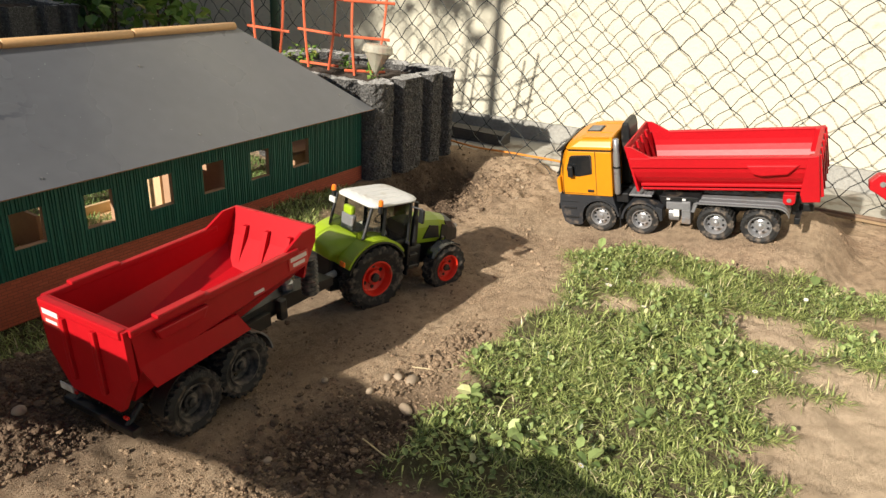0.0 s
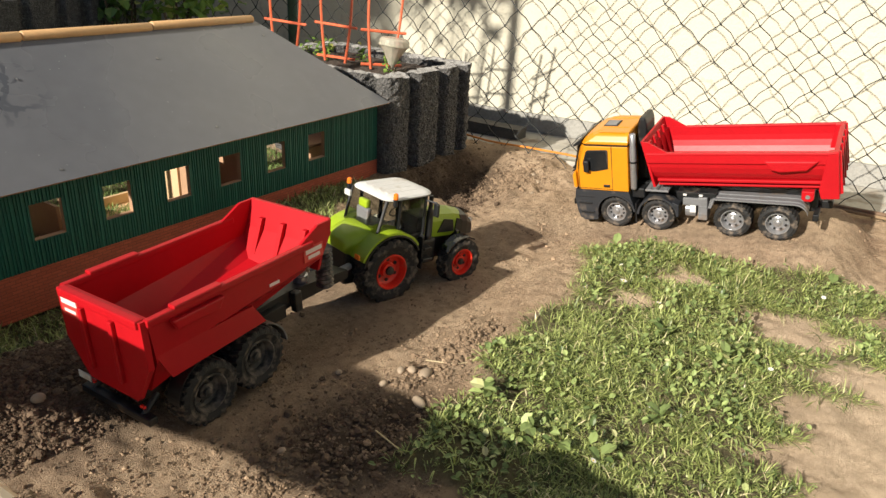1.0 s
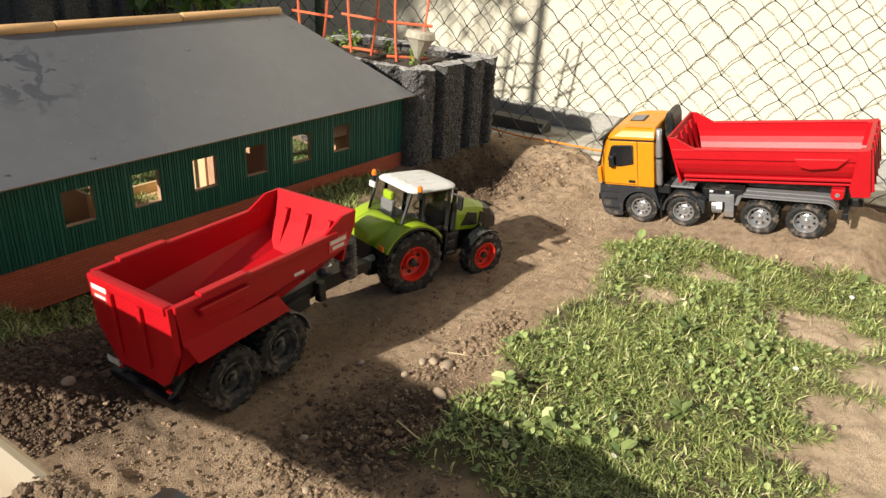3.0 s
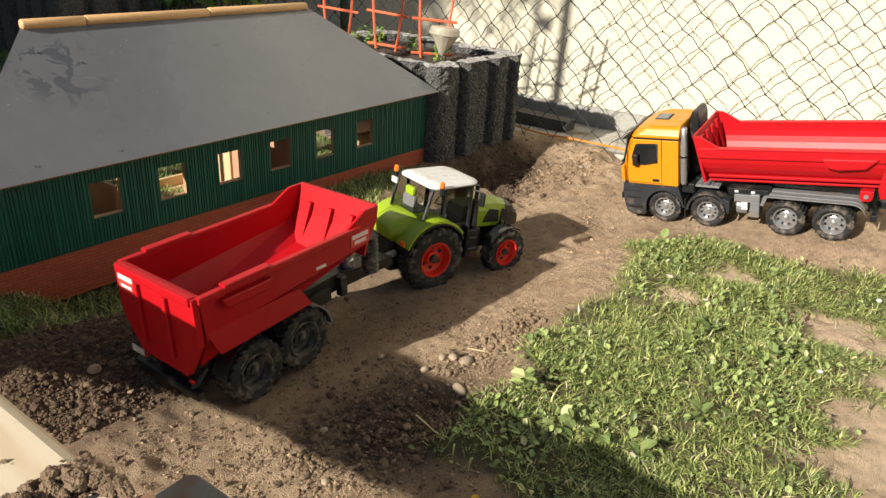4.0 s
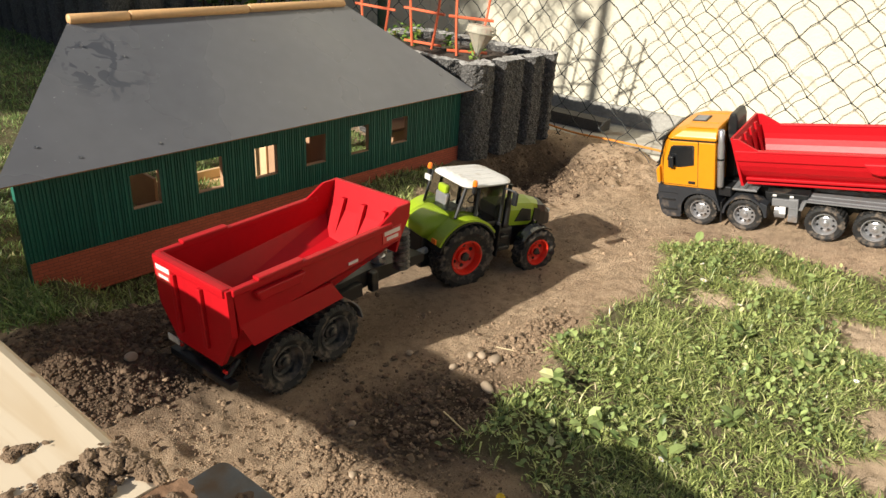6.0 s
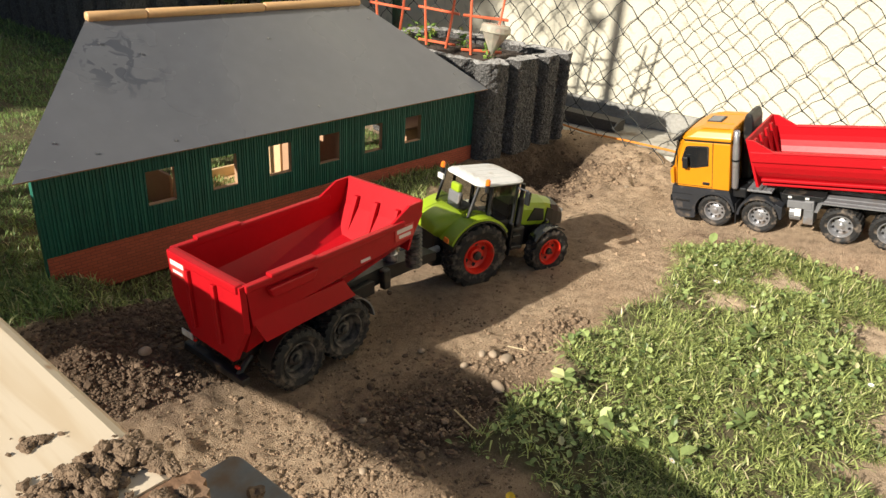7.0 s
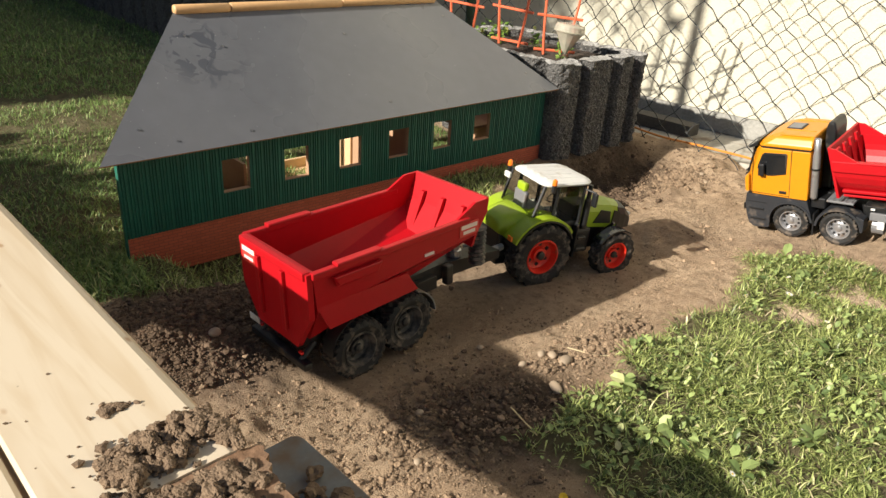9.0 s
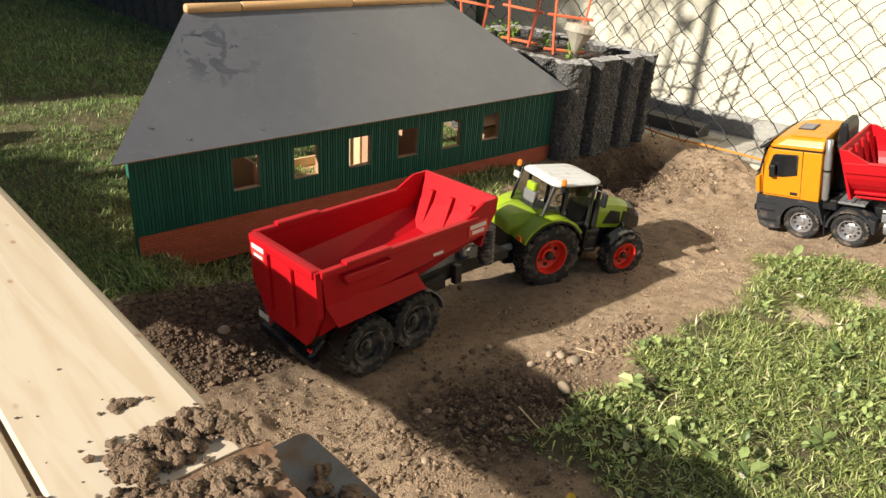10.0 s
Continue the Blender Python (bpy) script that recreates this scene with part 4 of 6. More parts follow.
for xp in (.19, .78):
    part("roof_prop", box(xp, xp + .012, .17, .182, .001, .355), M_PINE, barn)

# ---- plank bench with spilled earth ----
def plank_material():
    m = material("planed_pine", (0.70, 0.53, 0.33), 0.5, var=0.06, scale=8)
    nt = m.node_tree
    N, L = nt.nodes.new, nt.links.new
    b = nt.nodes["Principled BSDF"]
    co, mp = N("ShaderNodeTexCoord"), N("ShaderNodeMapping")
    mp.inputs["Scale"].default_value = (22, 1.6, 22)
    L(co.outputs["Object"], mp.inputs[0])
    wv = N("ShaderNodeTexNoise")
    wv.inputs["Scale"].default_value, wv.inputs["Detail"].default_value, wv.inputs["Distortion"].default_value = 2.2, 3, 1.6
    L(mp.outputs[0], wv.inputs["Vector"])
    rp = N("ShaderNodeValToRGB")
    e = rp.color_ramp.elements
    e[0].color, e[1].color = (0.58, 0.46, 0.31, 1), (0.65, 0.545, 0.40, 1)
    e[0].position, e[1].position = .30, .52
    L(wv.outputs[0], rp.inputs[0])
    kn = N("ShaderNodeTexVoronoi")
    mp2 = N("ShaderNodeMapping")
    mp2.inputs["Scale"].default_value = (9, 4.5, 9)
    L(co.outputs["Object"], mp2.inputs[0]); L(mp2.outputs[0], kn.inputs["Vector"])
    kr = N("ShaderNodeMapRange")
    kr.inputs[1].default_value, kr.inputs[2].default_value, kr.inputs[3].default_value, kr.inputs[4].default_value = .05, .13, .75, 0
    L(kn.outputs["Distance"], kr.inputs[0])
    mx = N("ShaderNodeMixRGB")
    mx.inputs[2].default_value = (0.36, 0.19, 0.08, 1)
    L(kr.outputs[0], mx.inputs[0]); L(rp.outputs[0], mx.inputs[1])
    sp = N("ShaderNodeTexNoise")
    sp.inputs["Scale"].default_value, sp.inputs["Detail"].default_value = 75, 3
    L(co.outputs["Object"], sp.inputs["Vector"])
    sr = N("ShaderNodeMapRange")
    sr.inputs[1].default_value, sr.inputs[2].default_value = .74, .79
    L(sp.outputs[0], sr.inputs[0])
    m2 = N("ShaderNodeMixRGB")
    m2.inputs[2].default_value = (0.16, 0.11, 0.07, 1)
    L(sr.outputs[0], m2.inputs[0]); L(mx.outputs[0], m2.inputs[1])
    L(m2.outputs[0], b.inputs["Base Color"])
    return m


M_PLANK = plank_material()
bench = thing("plank_bench", "raw pine plank bench soiled with spilled earth", "bench", pose(-.197, -.76, 0, 0, 0, 2.2))
BZ = .258
# planks run away along +y; x measured leftwards from the outer edge
part("plank", prism([(-.098, BZ - .002), (-.096, BZ), (-.003, BZ), (.002, BZ - .002), (.0065, BZ - .0075), (.0065, BZ - .024), (-.098, BZ - .024)], "y", -.02, .92), M_PLANK, bench)
part("plank", prism([(-.101, -.02), (-.101, .92), (-.296, .92), (-.128, -.02)], "z", BZ - .024, BZ, .003), M_PLANK, bench)
for yy in (.62, .84):
    part("leg", box(-.16, -.03, yy, yy + .04, -.02, BZ - .0245), M_PLANK, bench)
M_OLDBOARD = material("splintered_board", (0.21, 0.118, 0.064), 0.85, var=0.3, scale=30, bump=0.003, bump_scale=90, dirt=SOIL, dirt_amount=0.3, dirt_scale=30)
cbm = bmesh.new()
ends = [(-.30, -.0204), (-.10, -.0204), (.004, -.0204)]
tip = [(.013, -.0235), (.015, -.026), (.013, -.030), (.014, -.034), (.010, -.037), (.011, -.042), (.007, -.045), (.008, -.052), (.006, -.060)]
prism(ends + tip + [(.010, -.30), (-.30, -.30)], "z", BZ - .026, BZ - .0015, bm=cbm)
part("cross_board", cbm, M_OLDBOARD, bench, "brown cross board with a splintered end")
part("leg", box(-.10, .0, -.26, -.20, -.02, BZ - .027), M_PLANK, bench)
M_BENCHSOIL = material("drying_earth", (0.195, 0.135, 0.087), 0.95, var=0.3, scale=120, bump=0.0015, bump_scale=420, spec=0.2)


tmp = bmesh.new()
bmesh.ops.create_icosphere(tmp, subdivisions=4, radius=1.0)
CLOD_V, CLOD_F = [v.co.copy() for v in tmp.verts], [[v.index for v in f.verts] for f in tmp.faces]
tmp.free()
M4 = bench.matrix_basis


def clods(name, spots, label):
    """Big crumbly clods with knobbly, cracked skins as one heap: (x, y, z, radius)."""
    V, F = [], []
    for k, (x, y, z, r) in enumerate(spots):
        o = Vector((k * 3.7, k * 1.9, 0))
        sq = Vector((1 + .25 * math.sin(k * 2.1), 1 + .25 * math.cos(k * 3.3), .72))
        b0 = len(V)
        for v in CLOD_V:
            q = v * 1.6 + o
            d = 1 + .38 * noise.noise(q) + .34 * abs(noise.noise(q * 2.7)) + .16 * abs(noise.noise(q * 6.5)) + .07 * noise.noise(q * 13)
            V.append((M4 @ Vector((x + v.x * r * d * sq.x, y + v.y * r * d * sq.y, BZ + z + v.z * r * d * sq.z)))[:])
        F += [[b0 + i for i in f] for f in CLOD_F]
    me = bpy.data.meshes.new(name)
    me.from_pydata(V, [], F)
    me.materials.append(M_BENCHSOIL)
    return tagged(new(name, me), label, "earth", kind="stuff")


spots = []
for cx, cy, sx_, sy_, z0, n in ((-.012, .012, .016, .010, .002, 30), (-.034, .012, .014, .009, .002, 26), (-.053, .004, .008, .012, .001, 22), (.002, .002, .006, .008, .000, 10), (-.030, -.006, .018, .006, .001, 20), (-.058, -.012, .010, .008, .001, 14), (.000, -.006, .006, .008, .000, 10), (-.050, -.034, .022, .007, .001, 48), (-.016, -.038, .014, .008, .000, 44), (-.026, -.056, .028, .012, .002, 44)):
    for _ in range(n):
        gx_, gy_ = rs.normal(0, .55), rs.normal(0, .6)
        top = max(0.0, 1 - .5 * (gx_ * gx_ + gy_ * gy_))
        x_, y_ = min(cx + gx_ * sx_, .004), cy + gy_ * sy_
        if -.026 < y_ < -.017 and x_ > -.036:
            continue
        spots.append((x_, y_, (z0 if y_ > -.02 else -.004 + z0) + .006 * top * rs.uniform(0, 1), float(np.clip(rs.lognormal(-5.85, .42), .0016, .0062))))
clods("earth_clods", spots, "brown lumpy earth spilled on the plank's end")
clods("earth_smear", [(-.038 + .006 * math.sin(k * 2.4), .060 + .0025 * math.cos(k * 1.7), .0002, .0022 + .0006 * (k % 3)) for k in range(9)], "small smear of earth on the plank")
bp = []
for cx, cy, sx_, sy_, n in ((-.014, .012, .018, .011, 300), (-.034, .012, .016, .010, 260), (-.054, .003, .009, .013, 200), (-.048, -.036, .028, .012, 800), (-.012, -.044, .018, .012, 600), (-.07, .05, .05, .09, 16), (-.09, -.012, .02, .008, 24), (-.05, .03, .03, .012, 12), (-.038, .060, .007, .004, 30)):
    q = np.column_stack([rs.normal(cx, sx_ * .7, n), rs.normal(cy, sy_ * .7, n), np.full(n, BZ - .0004)])
    q[:, 2] += np.clip(1 - ((q[:, 0] - cx) / sx_) ** 2 - ((q[:, 1] - cy) / sy_) ** 2, 0, 1) * rs.uniform(0, .008, n) * (n > 100)
    bp.append(q)
bp = np.concatenate(bp)
bp = bp[(bp[:, 0] < -.001) & (bp[:, 0] > -.18) & (np.abs(bp[:, 1] + .023) > .004)]
bp[bp[:, 1] < -.021, 2] -= .006
bw = np.array([(M4 @ Vector(p))[:] for p in bp])
lumps("spilled_earth", bw, np.clip(rs.lognormal(-6.75, .5, len(bw)), .0004, .0032), M_BENCHSOIL, sink=.3, seed=21, label="brown crumbs of earth spilled on the plank")
plate = thing("grey_slab", "flat weathered grey slab lying beside the bench end", "slab", pose(-.126, -.730, .0, 0, 0, 3))
M_SLAB = material("grey_slab", (0.165, 0.165, 0.155), 0.5, var=0.2, scale=30, dirt=SOIL, dirt_amount=0.45, dirt_scale=40)
rim = [(-.008 + .008 * math.sin(radians(a)), -.008 + .008 * math.cos(radians(a))) for a in range(0, 91, 15)]
part("top", prism([(-.050, .0)] + rim + [(0, -.17), (-.050, -.17)], "z", .19, .202, .0012), M_SLAB, plate)
part("support", box(-.045, -.010, -.16, -.012, -.02, .1898), M_DARKWOOD, plate)

slab_soil = np.column_stack([rs.normal(-.150, .010, 300), rs.normal(-.835, .022, 300), np.full(300, .2018)])
slab_soil = slab_soil[(slab_soil[:, 0] < -.133) & (slab_soil[:, 0] > -.178)]
lumps("slab_earth", slab_soil, np.clip(rs.lognormal(-6.1, .55, len(slab_soil)), .0008, .007), M_BENCHSOIL, sink=.3, seed=23, label="dark crumbs of earth on the grey slab")

# ---- surroundings that close the garden; unseen hedges, tree, plant, pole added for shade ----
M_HEDGE = leaf_material("hedge", (0.03, 0.07, 0.015), (0.09, 0.17, 0.03), (0.14, 0.20, 0.05))
M_BARK = material("bark", (0.10, 0.075, 0.05), 0.9, var=0.3, scale=40)


def shrub(name, cx, cy, sx_, sy_, z0, z1, n, size, seed, label, mat=None):
    th = thing(name, label, "shrub", pose(cx, cy, 0))
    r2 = np.random.RandomState(seed)
    tips = []
    for k in range(7):
        q = Vector((r2.normal(0, sx_ * .45), r2.normal(0, sy_ * .45), z0 + (z1 - z0) * r2.uniform(.4, .95)))
        part("stem", rod_between((q.x * .3 + r2.normal(0, .015), q.y * .3 + r2.normal(0, .015), -.02), q, .004, n=6), M_BARK, th)
        tips.append(q)
    c = np.array([t[:] for t in tips])[r2.randint(0, 7, n)]
    p = c + r2.normal(0, 1, (n, 3)) * np.array([sx_ * .33, sy_ * .33, (z1 - z0) * .17])
    p = p[(p[:, 2] > z0 * .6)]
    lv = leaves("foliage", p, size, mat or M_HEDGE, seed, .7)
    lv.parent = th
    for key in ("kind", "category", "label"):
        if key in lv:
            del lv[key]
    return th


def shade_hedge(x0, x1, y0, y1, z1, n, seed, label):
    th = thing("hedge", label, "hedge", pose(0, 0, 0))
    part("core", box(x0 + .03, x1 - .03, y0 + .015, y1 - .015, -.02, z1 - .03), M_BARK, th)
    r2 = np.random.RandomState(seed)
    p = np.stack([r2.uniform(x0, x1, n), r2.uniform(y0, y1, n), r2.uniform(0, z1, n)], 1)
    f = r2.randint(0, 3, n)
    p[f == 0, 0] = np.where(r2.uniform(0, 1, (f == 0).sum()) < .5, x0, x1)
    p[f == 1, 2] = z1
    p[f == 2, 1] = np.where(r2.uniform(0, 1, (f == 2).sum()) < .5, y0, y1)
    p += r2.normal(0, .022, p.shape)
    lv = leaves("foliage", p, .05, M_HEDGE, seed, .8)
    lv.parent = th
    for key in ("kind", "category", "label"):
        if key in lv:
            del lv[key]
    return th


def shade_tree(cx, cy, height, crown_c, crown_r, n, size, seed, label):
    """A tapered stem with limbs and an uneven leafy crown."""
    th = thing("tree", label, "tree", pose(cx, cy, 0))
    r2 = np.random.RandomState(seed)
    cz = crown_c[2]
    part("trunk", loft_stem([(0, 0, -.05), (.01, .0, cz * .4), (.0, .012, cz * .8), (crown_c[0] - cx, crown_c[1] - cy, cz)], crown_r[2] * .05), M_BARK, th)
    tips = []
    for k in range(9):
        d = r2.normal(0, 1, 3)
        d /= np.linalg.norm(d)
        q = Vector((crown_c[0] - cx + d[0] * crown_r[0] * .62, crown_c[1] - cy + d[1] * crown_r[1] * .62, cz + d[2] * crown_r[2] * .62))
        part("limb", rod_between((crown_c[0] - cx, crown_c[1] - cy, cz - crown_r[2] * .4), q, crown_r[2] * .02, n=6), M_BARK, th)
        tips.append(q[:])
    c = np.array(tips + [(crown_c[0] - cx, crown_c[1] - cy, cz)])[r2.randint(0, 10, n)]
    pts = c + r2.normal(0, .30, (n, 3)) * np.array(crown_r)
    lv = leaves("crown", pts, size, M_HEDGE, seed, .8)
    lv.parent = th
    for key in ("kind", "category", "label"):
        if key in lv:
            del lv[key]
    return th


def loft_stem(points, r):
    bm = bmesh.new()
    for k, (p, q) in enumerate(zip(points, points[1:])):
        rod_between(p, q, r * (1 - .2 * k), bm, 10)
    return bm


# Unseen tree, added so its crown shades the wall's far part.
shade_tree(-2.55, 2.07, 3.2, (-2.55, 1.94, 2.55), (.45, .50, .58), 3200, .10, 42, "unseen leafy tree, added to shade the garden wall")
# Hedges out of view, added and sized for the lawn's shade edges.
shade_hedge(-2.9, -2.3, 1.60, 5.52, 2.9, 5000, 31, "unseen tall hedge, added to shade the back lawn")
shade_hedge(-1.25, -1.0, -.04, .73, .505, 2200, 32, "unseen low hedge, added to shade the lawn beside the barn")
shade_hedge(-1.25, -1.0, .735, .97, .44, 900, 37, "shorter end of the unseen low hedge, added for shade")
# Unseen plant, placed up the sun line to throw leaf shadows on the wall.
shrub("leaf_shadow_plant", -.50, .80, .10, .26, 1.36, 1.74, 170, .055, 33, "unseen leafy plant, added for leaf shadows on the wall")
# The first plant's lighter leaf colour stands in for sun on it.
shrub("bedding_plant", 1.34, 1.22, .10, .24, .16, .42, 260, .05, 34, "green leafy plant growing by the fence", M_TWIG)
shrub("bedding_plant", 1.34, 1.55, .10, .22, .16, .40, 220, .05, 35, "green leafy plant growing in a planting ring")
shrub("bedding_plant", 1.10, 2.6, .2, .3, .30, .55, 200, .07, 36, "green leafy plant growing in a planting ring")
# Pole out of view, added to cast the upright shadow on the wall.
pole = thing("clothes_pole", "unseen tall pole, added for its shadow on the wall", "pole", pose(-.52, .52, 0))
part("shaft", rod_between((0, 0, -.05), (0, 0, 1.9), .019, n=14), M_GREENPOST, pole)
tagged(part("bamboo_stake", rod_between((1.264, 1.75, -.05), (1.271, 1.75, 0.373), .013, n=8), M_RIDGE), "brown wooden stake standing by the fence", "stake")
M_SHED = material("dark_boards", (0.045, 0.042, 0.038), 0.85, var=0.3, scale=6)
shed = thing("board_fence", "dark weathered board fence closing the garden", "fence", pose(0, 5.2, 0))
for k in range(34):
    part("board", box(-4.2 + k * .18, -4.2 + k * .18 + .172, 0, .025, -.05, 1.75 + .01 * (k % 3)), M_SHED, shed)
part("rail", box(-4.2, 1.9, .0255, .06, .5, .6), M_SHED, shed)

side = thing("board_fence", "dark weathered board fence beside the garden wall", "fence", pose(1.49, 1.98, 0))
for k in range(18):
    part("board", box(0, .022, k * .18, k * .18 + .174, -.05, 1.55 + .01 * (k % 3)), M_SHED, side)
part("rail", box(.0225, .05, 0, 3.2, .45, .54), M_SHED, side)

# ---- toy vehicles ----
M_WINDOW = material("dark_window_plastic", (0.012, 0.013, 0.014), 0.08, var=0.1, scale=20)
M_CHROME = material("silver_plastic", (0.42, 0.42, 0.43), 0.3, metal=0.7, var=0.1, scale=40, dirt=SOIL, dirt_amount=0.12)
M_DUSTY = material("dusty_black_plastic", (0.030, 0.028, 0.026), 0.6, var=0.3, scale=50, dirt=(0.20, 0.165, 0.13), dirt_amount=0.42, dirt_scale=70)
M_REDLAMP = material("red_lamp", (0.6, 0.02, 0.015), 0.2)
M_AMBER = material("amber_lamp", (0.85, 0.20, 0.02), 0.25)
M_LABEL = material("sticker", (0.75, 0.62, 0.58), 0.45, var=0.05, scale=50)
M_STICKRED = material("sticker_red", (0.60, 0.05, 0.04), 0.45, var=0.05, scale=50)


def glass_material(name, tint):
    m = bpy.data.materials.new(name)
    m.use_nodes = True
    b = m.node_tree.nodes["Principled BSDF"]
    b.inputs["Base Color"].default_value = (*tint, 1)
    b.inputs["Roughness"].default_value = 0.05
    b.inputs["Transmission Weight"].default_value = 1.0
    b.inputs["IOR"].default_value = 1.15
    return m


M_GLASS = glass_material("cab_glass", (0.40, 0.43, 0.41))


def wheel(parent, x, y, r, w, side, rim_mat, lugs, agri=False, rim_share=.56, holes=6, lift=0.0):
    """A toy wheel with lugs; the tyre carries rim, nuts and hub cap. side: +1 or -1 along y is outwards."""
    bm = bmesh.new()
    h = w / 2
    rr = r * rim_share
    steps = [(-1 + k / 4) * .86 for k in range(9)]
    prof = [(rr, -h * .80, 0), (r * .80, -h * .98, 0)] + [(r * (.925 + .028 * (1 - u * u)), h * u, 1) for u in steps] + [(r * .80, h * .98, 0), (rr, h * .80, 0), (rr * .97, 0, 0)]
    n = lugs * 6
    rings = []
    for rad, a, tread in prof:
        ring = []
        for k in range(n):
            turn = k / n * lugs + (.9 * abs(a) / h + (.5 if a > 0 else 0) if agri else 0)
            raised = tread and (turn % 1.0) < .48 and (not agri or abs(a) > h * .05)
            q = rad + (r * (.062 if agri else .035) if raised else 0)
            th = 2 * math.pi * k / n
            ring.append(bm.verts.new((math.cos(th) * q, a, math.sin(th) * q)))
        rings.append(ring)
    fs = []
    for k in range(len(rings)):
        p_, q_ = rings[k], rings[(k + 1) % len(rings)]
        fs += [bm.faces.new((p_[i], p_[(i + 1) % n], q_[(i + 1) % n], q_[i])) for i in range(n)]
    bmesh.ops.recalc_face_normals(bm, faces=fs)
    tyre = part("wheel", bm, M_RUBBER, parent, "black rubber tyre caked with dry earth", pose(x, y, r + lift), False)
    o = side
    rb = lathe([(rr * .3, -o * h * .2), (rr * 1.02, -o * h * .2), (rr * 1.02, o * h * .72), (rr * 1.0, o * h * .88), (rr * .93, o * h * .88), (rr * .86, o * h * .55), (rr * .82, o * h * .22), (rr * .62, o * h * (.10 if agri else .30)), (rr * .45, o * h * (.10 if agri else .42)), (rr * .40, o * h * .42), (rr * .18, o * h * .46)], 32)
    part("rim", rb, rim_mat, tyre, smooth=False)
    for k in range(holes):
        a = 2 * math.pi * (k + .5) / holes
        rad = rr * (.60 if agri else .68)
        h0 = h * (.08 if agri else .24)
        part("rim_hole", rod_between((math.cos(a) * rad, o * h0, math.sin(a) * rad), (math.cos(a) * rad, o * (h0 + h * .10), math.sin(a) * rad), rr * (.11 if agri else .115), n=8), M_BLACK, tyre)
    part("hub_cap", lathe([(rr * .26, o * h * .44), (rr * .24, o * h * .66), (rr * .10, o * h * .72)], 14), M_BLACK if rim_mat is M_HUBRED else rim_mat, tyre)
    return tyre


def arch(x, r0, r1, y0, y1, z, a0, a1, bm=None, n=14):
    """A bent plate over a wheel, from angle a0 to a1 in degrees, 0 ahead and 90 above."""
    bm = bm or bmesh.new()
    rows = []
    for k in range(n + 1):
        a = radians(a0 + (a1 - a0) * k / n)
        c, s = math.cos(a), math.sin(a)
        rows.append([bm.verts.new((x + c * rad, yy, z + s * rad)) for rad, yy in ((r1, y0), (r1, y1), (r0, y1), (r0, y0))])
    fs = []
    for p, q in zip(rows, rows[1:]):
        for i in range(4):
            fs.append(bm.faces.new((p[i], q[i], q[(i + 1) % 4], p[(i + 1) % 4])))
    fs += [bm.faces.new(rows[0]), bm.faces.new(rows[-1][::-1])]
    bmesh.ops.recalc_face_normals(bm, faces=fs)
    return bm


def loft(sections, bm=None, caps=True):
    """Joins rings of equal count into a skin."""
    bm = bm or bmesh.new()
    rings = [[bm.verts.new(c) for c in s] for s in sections]
    n = len(rings[0])
    fs = []
    for p, q in zip(rings, rings[1:]):
        for i in range(n):
            fs.append(bm.faces.new((p[i], p[(i + 1) % n], q[(i + 1) % n], q[i])))
    if caps:
        fs += [bm.faces.new(rings[0]), bm.faces.new(rings[-1][::-1])]
    bmesh.ops.recalc_face_normals(bm, faces=fs)
    return bm


def soften(bm, off, seg=2, limit=25):
    es = [e for e in bm.edges if len(e.link_faces) == 2 and e.calc_face_angle(0) > radians(limit)]
    bmesh.ops.bevel(bm, geom=es, offset=off, segments=seg, affect="EDGES", profile=0.6)
    return bm


def tub_shell(outer, inner, xs_out, xs_in, bm=None):
    """An open trough: outer and inner cross-sections (y, z), open along the top; xs are (x at bottom, x at top) at both ends."""
    bm = bm or bmesh.new()
    def ring(sec, xa, zlo, zhi):
        out = []
        for y, z in sec:
            f = (z - zlo) / (zhi - zlo)
            out.append(bm.verts.new((xa[0] + (xa[1] - xa[0]) * f, y, z)))
        return out
    zo = (min(z for _, z in outer), max(z for _, z in outer))
    o0, o1 = ring(outer, xs_out[0], *zo), ring(outer, xs_out[1], *zo)
    i0, i1 = ring(inner, xs_in[0], *zo), ring(inner, xs_in[1], *zo)
    fs = []
    n = len(outer)
    for k in range(n - 1):
        fs.append(bm.faces.new((o0[k], o0[k + 1], o1[k + 1], o1[k])))
        fs.append(bm.faces.new((i0[k], i1[k], i1[k + 1], i0[k + 1])))
    for a, b in ((o0, i0), (o1, i1)):
        fs.append(bm.faces.new(a))
        fs.append(bm.faces.new(b[::-1]))
    # rim
    for e in (0, n - 1):
        fs.append(bm.faces.new((o0[e], o1[e], i1[e], i0[e])))
    fs.append(bm.faces.new((o0[0], i0[0], i0[-1], o0[-1])))
    fs.append(bm.faces.new((o1[0], i1[0], i1[-1], o1[-1])))
    bmesh.ops.recalc_face_normals(bm, faces=fs)
    return bm


# -- dump truck: x ahead, y to its left --
T = Matrix(((-0.0626, -0.9863, -0.1524, 1.1772), (0.9869, -0.0840, 0.1378, -0.5932), (-0.1487, -0.1417, 0.9787, -0.0005), (0, 0, 0, 1)))
truck = thing("toy_dump_truck", "four axle toy dump truck, yellow cab and red tipper body", "toy truck", T)
AX = (0, -.0896, -.2374, -.3207)
for x in AX[:2]:
    wheel(truck, x, .058, .0355, .028, 1, M_CHROME, 28, holes=10, rim_share=.60)
    wheel(truck, x, -.058, .0355, .028, -1, M_CHROME, 28, holes=10, rim_share=.60)
for x in AX[2:]:
    wheel(truck, x, .053, .0370, .040, 1, M_CHROME, 28, holes=8, rim_share=.60)
    wheel(truck, x, -.053, .0370, .040, -1, M_CHROME, 28, holes=8, rim_share=.60)
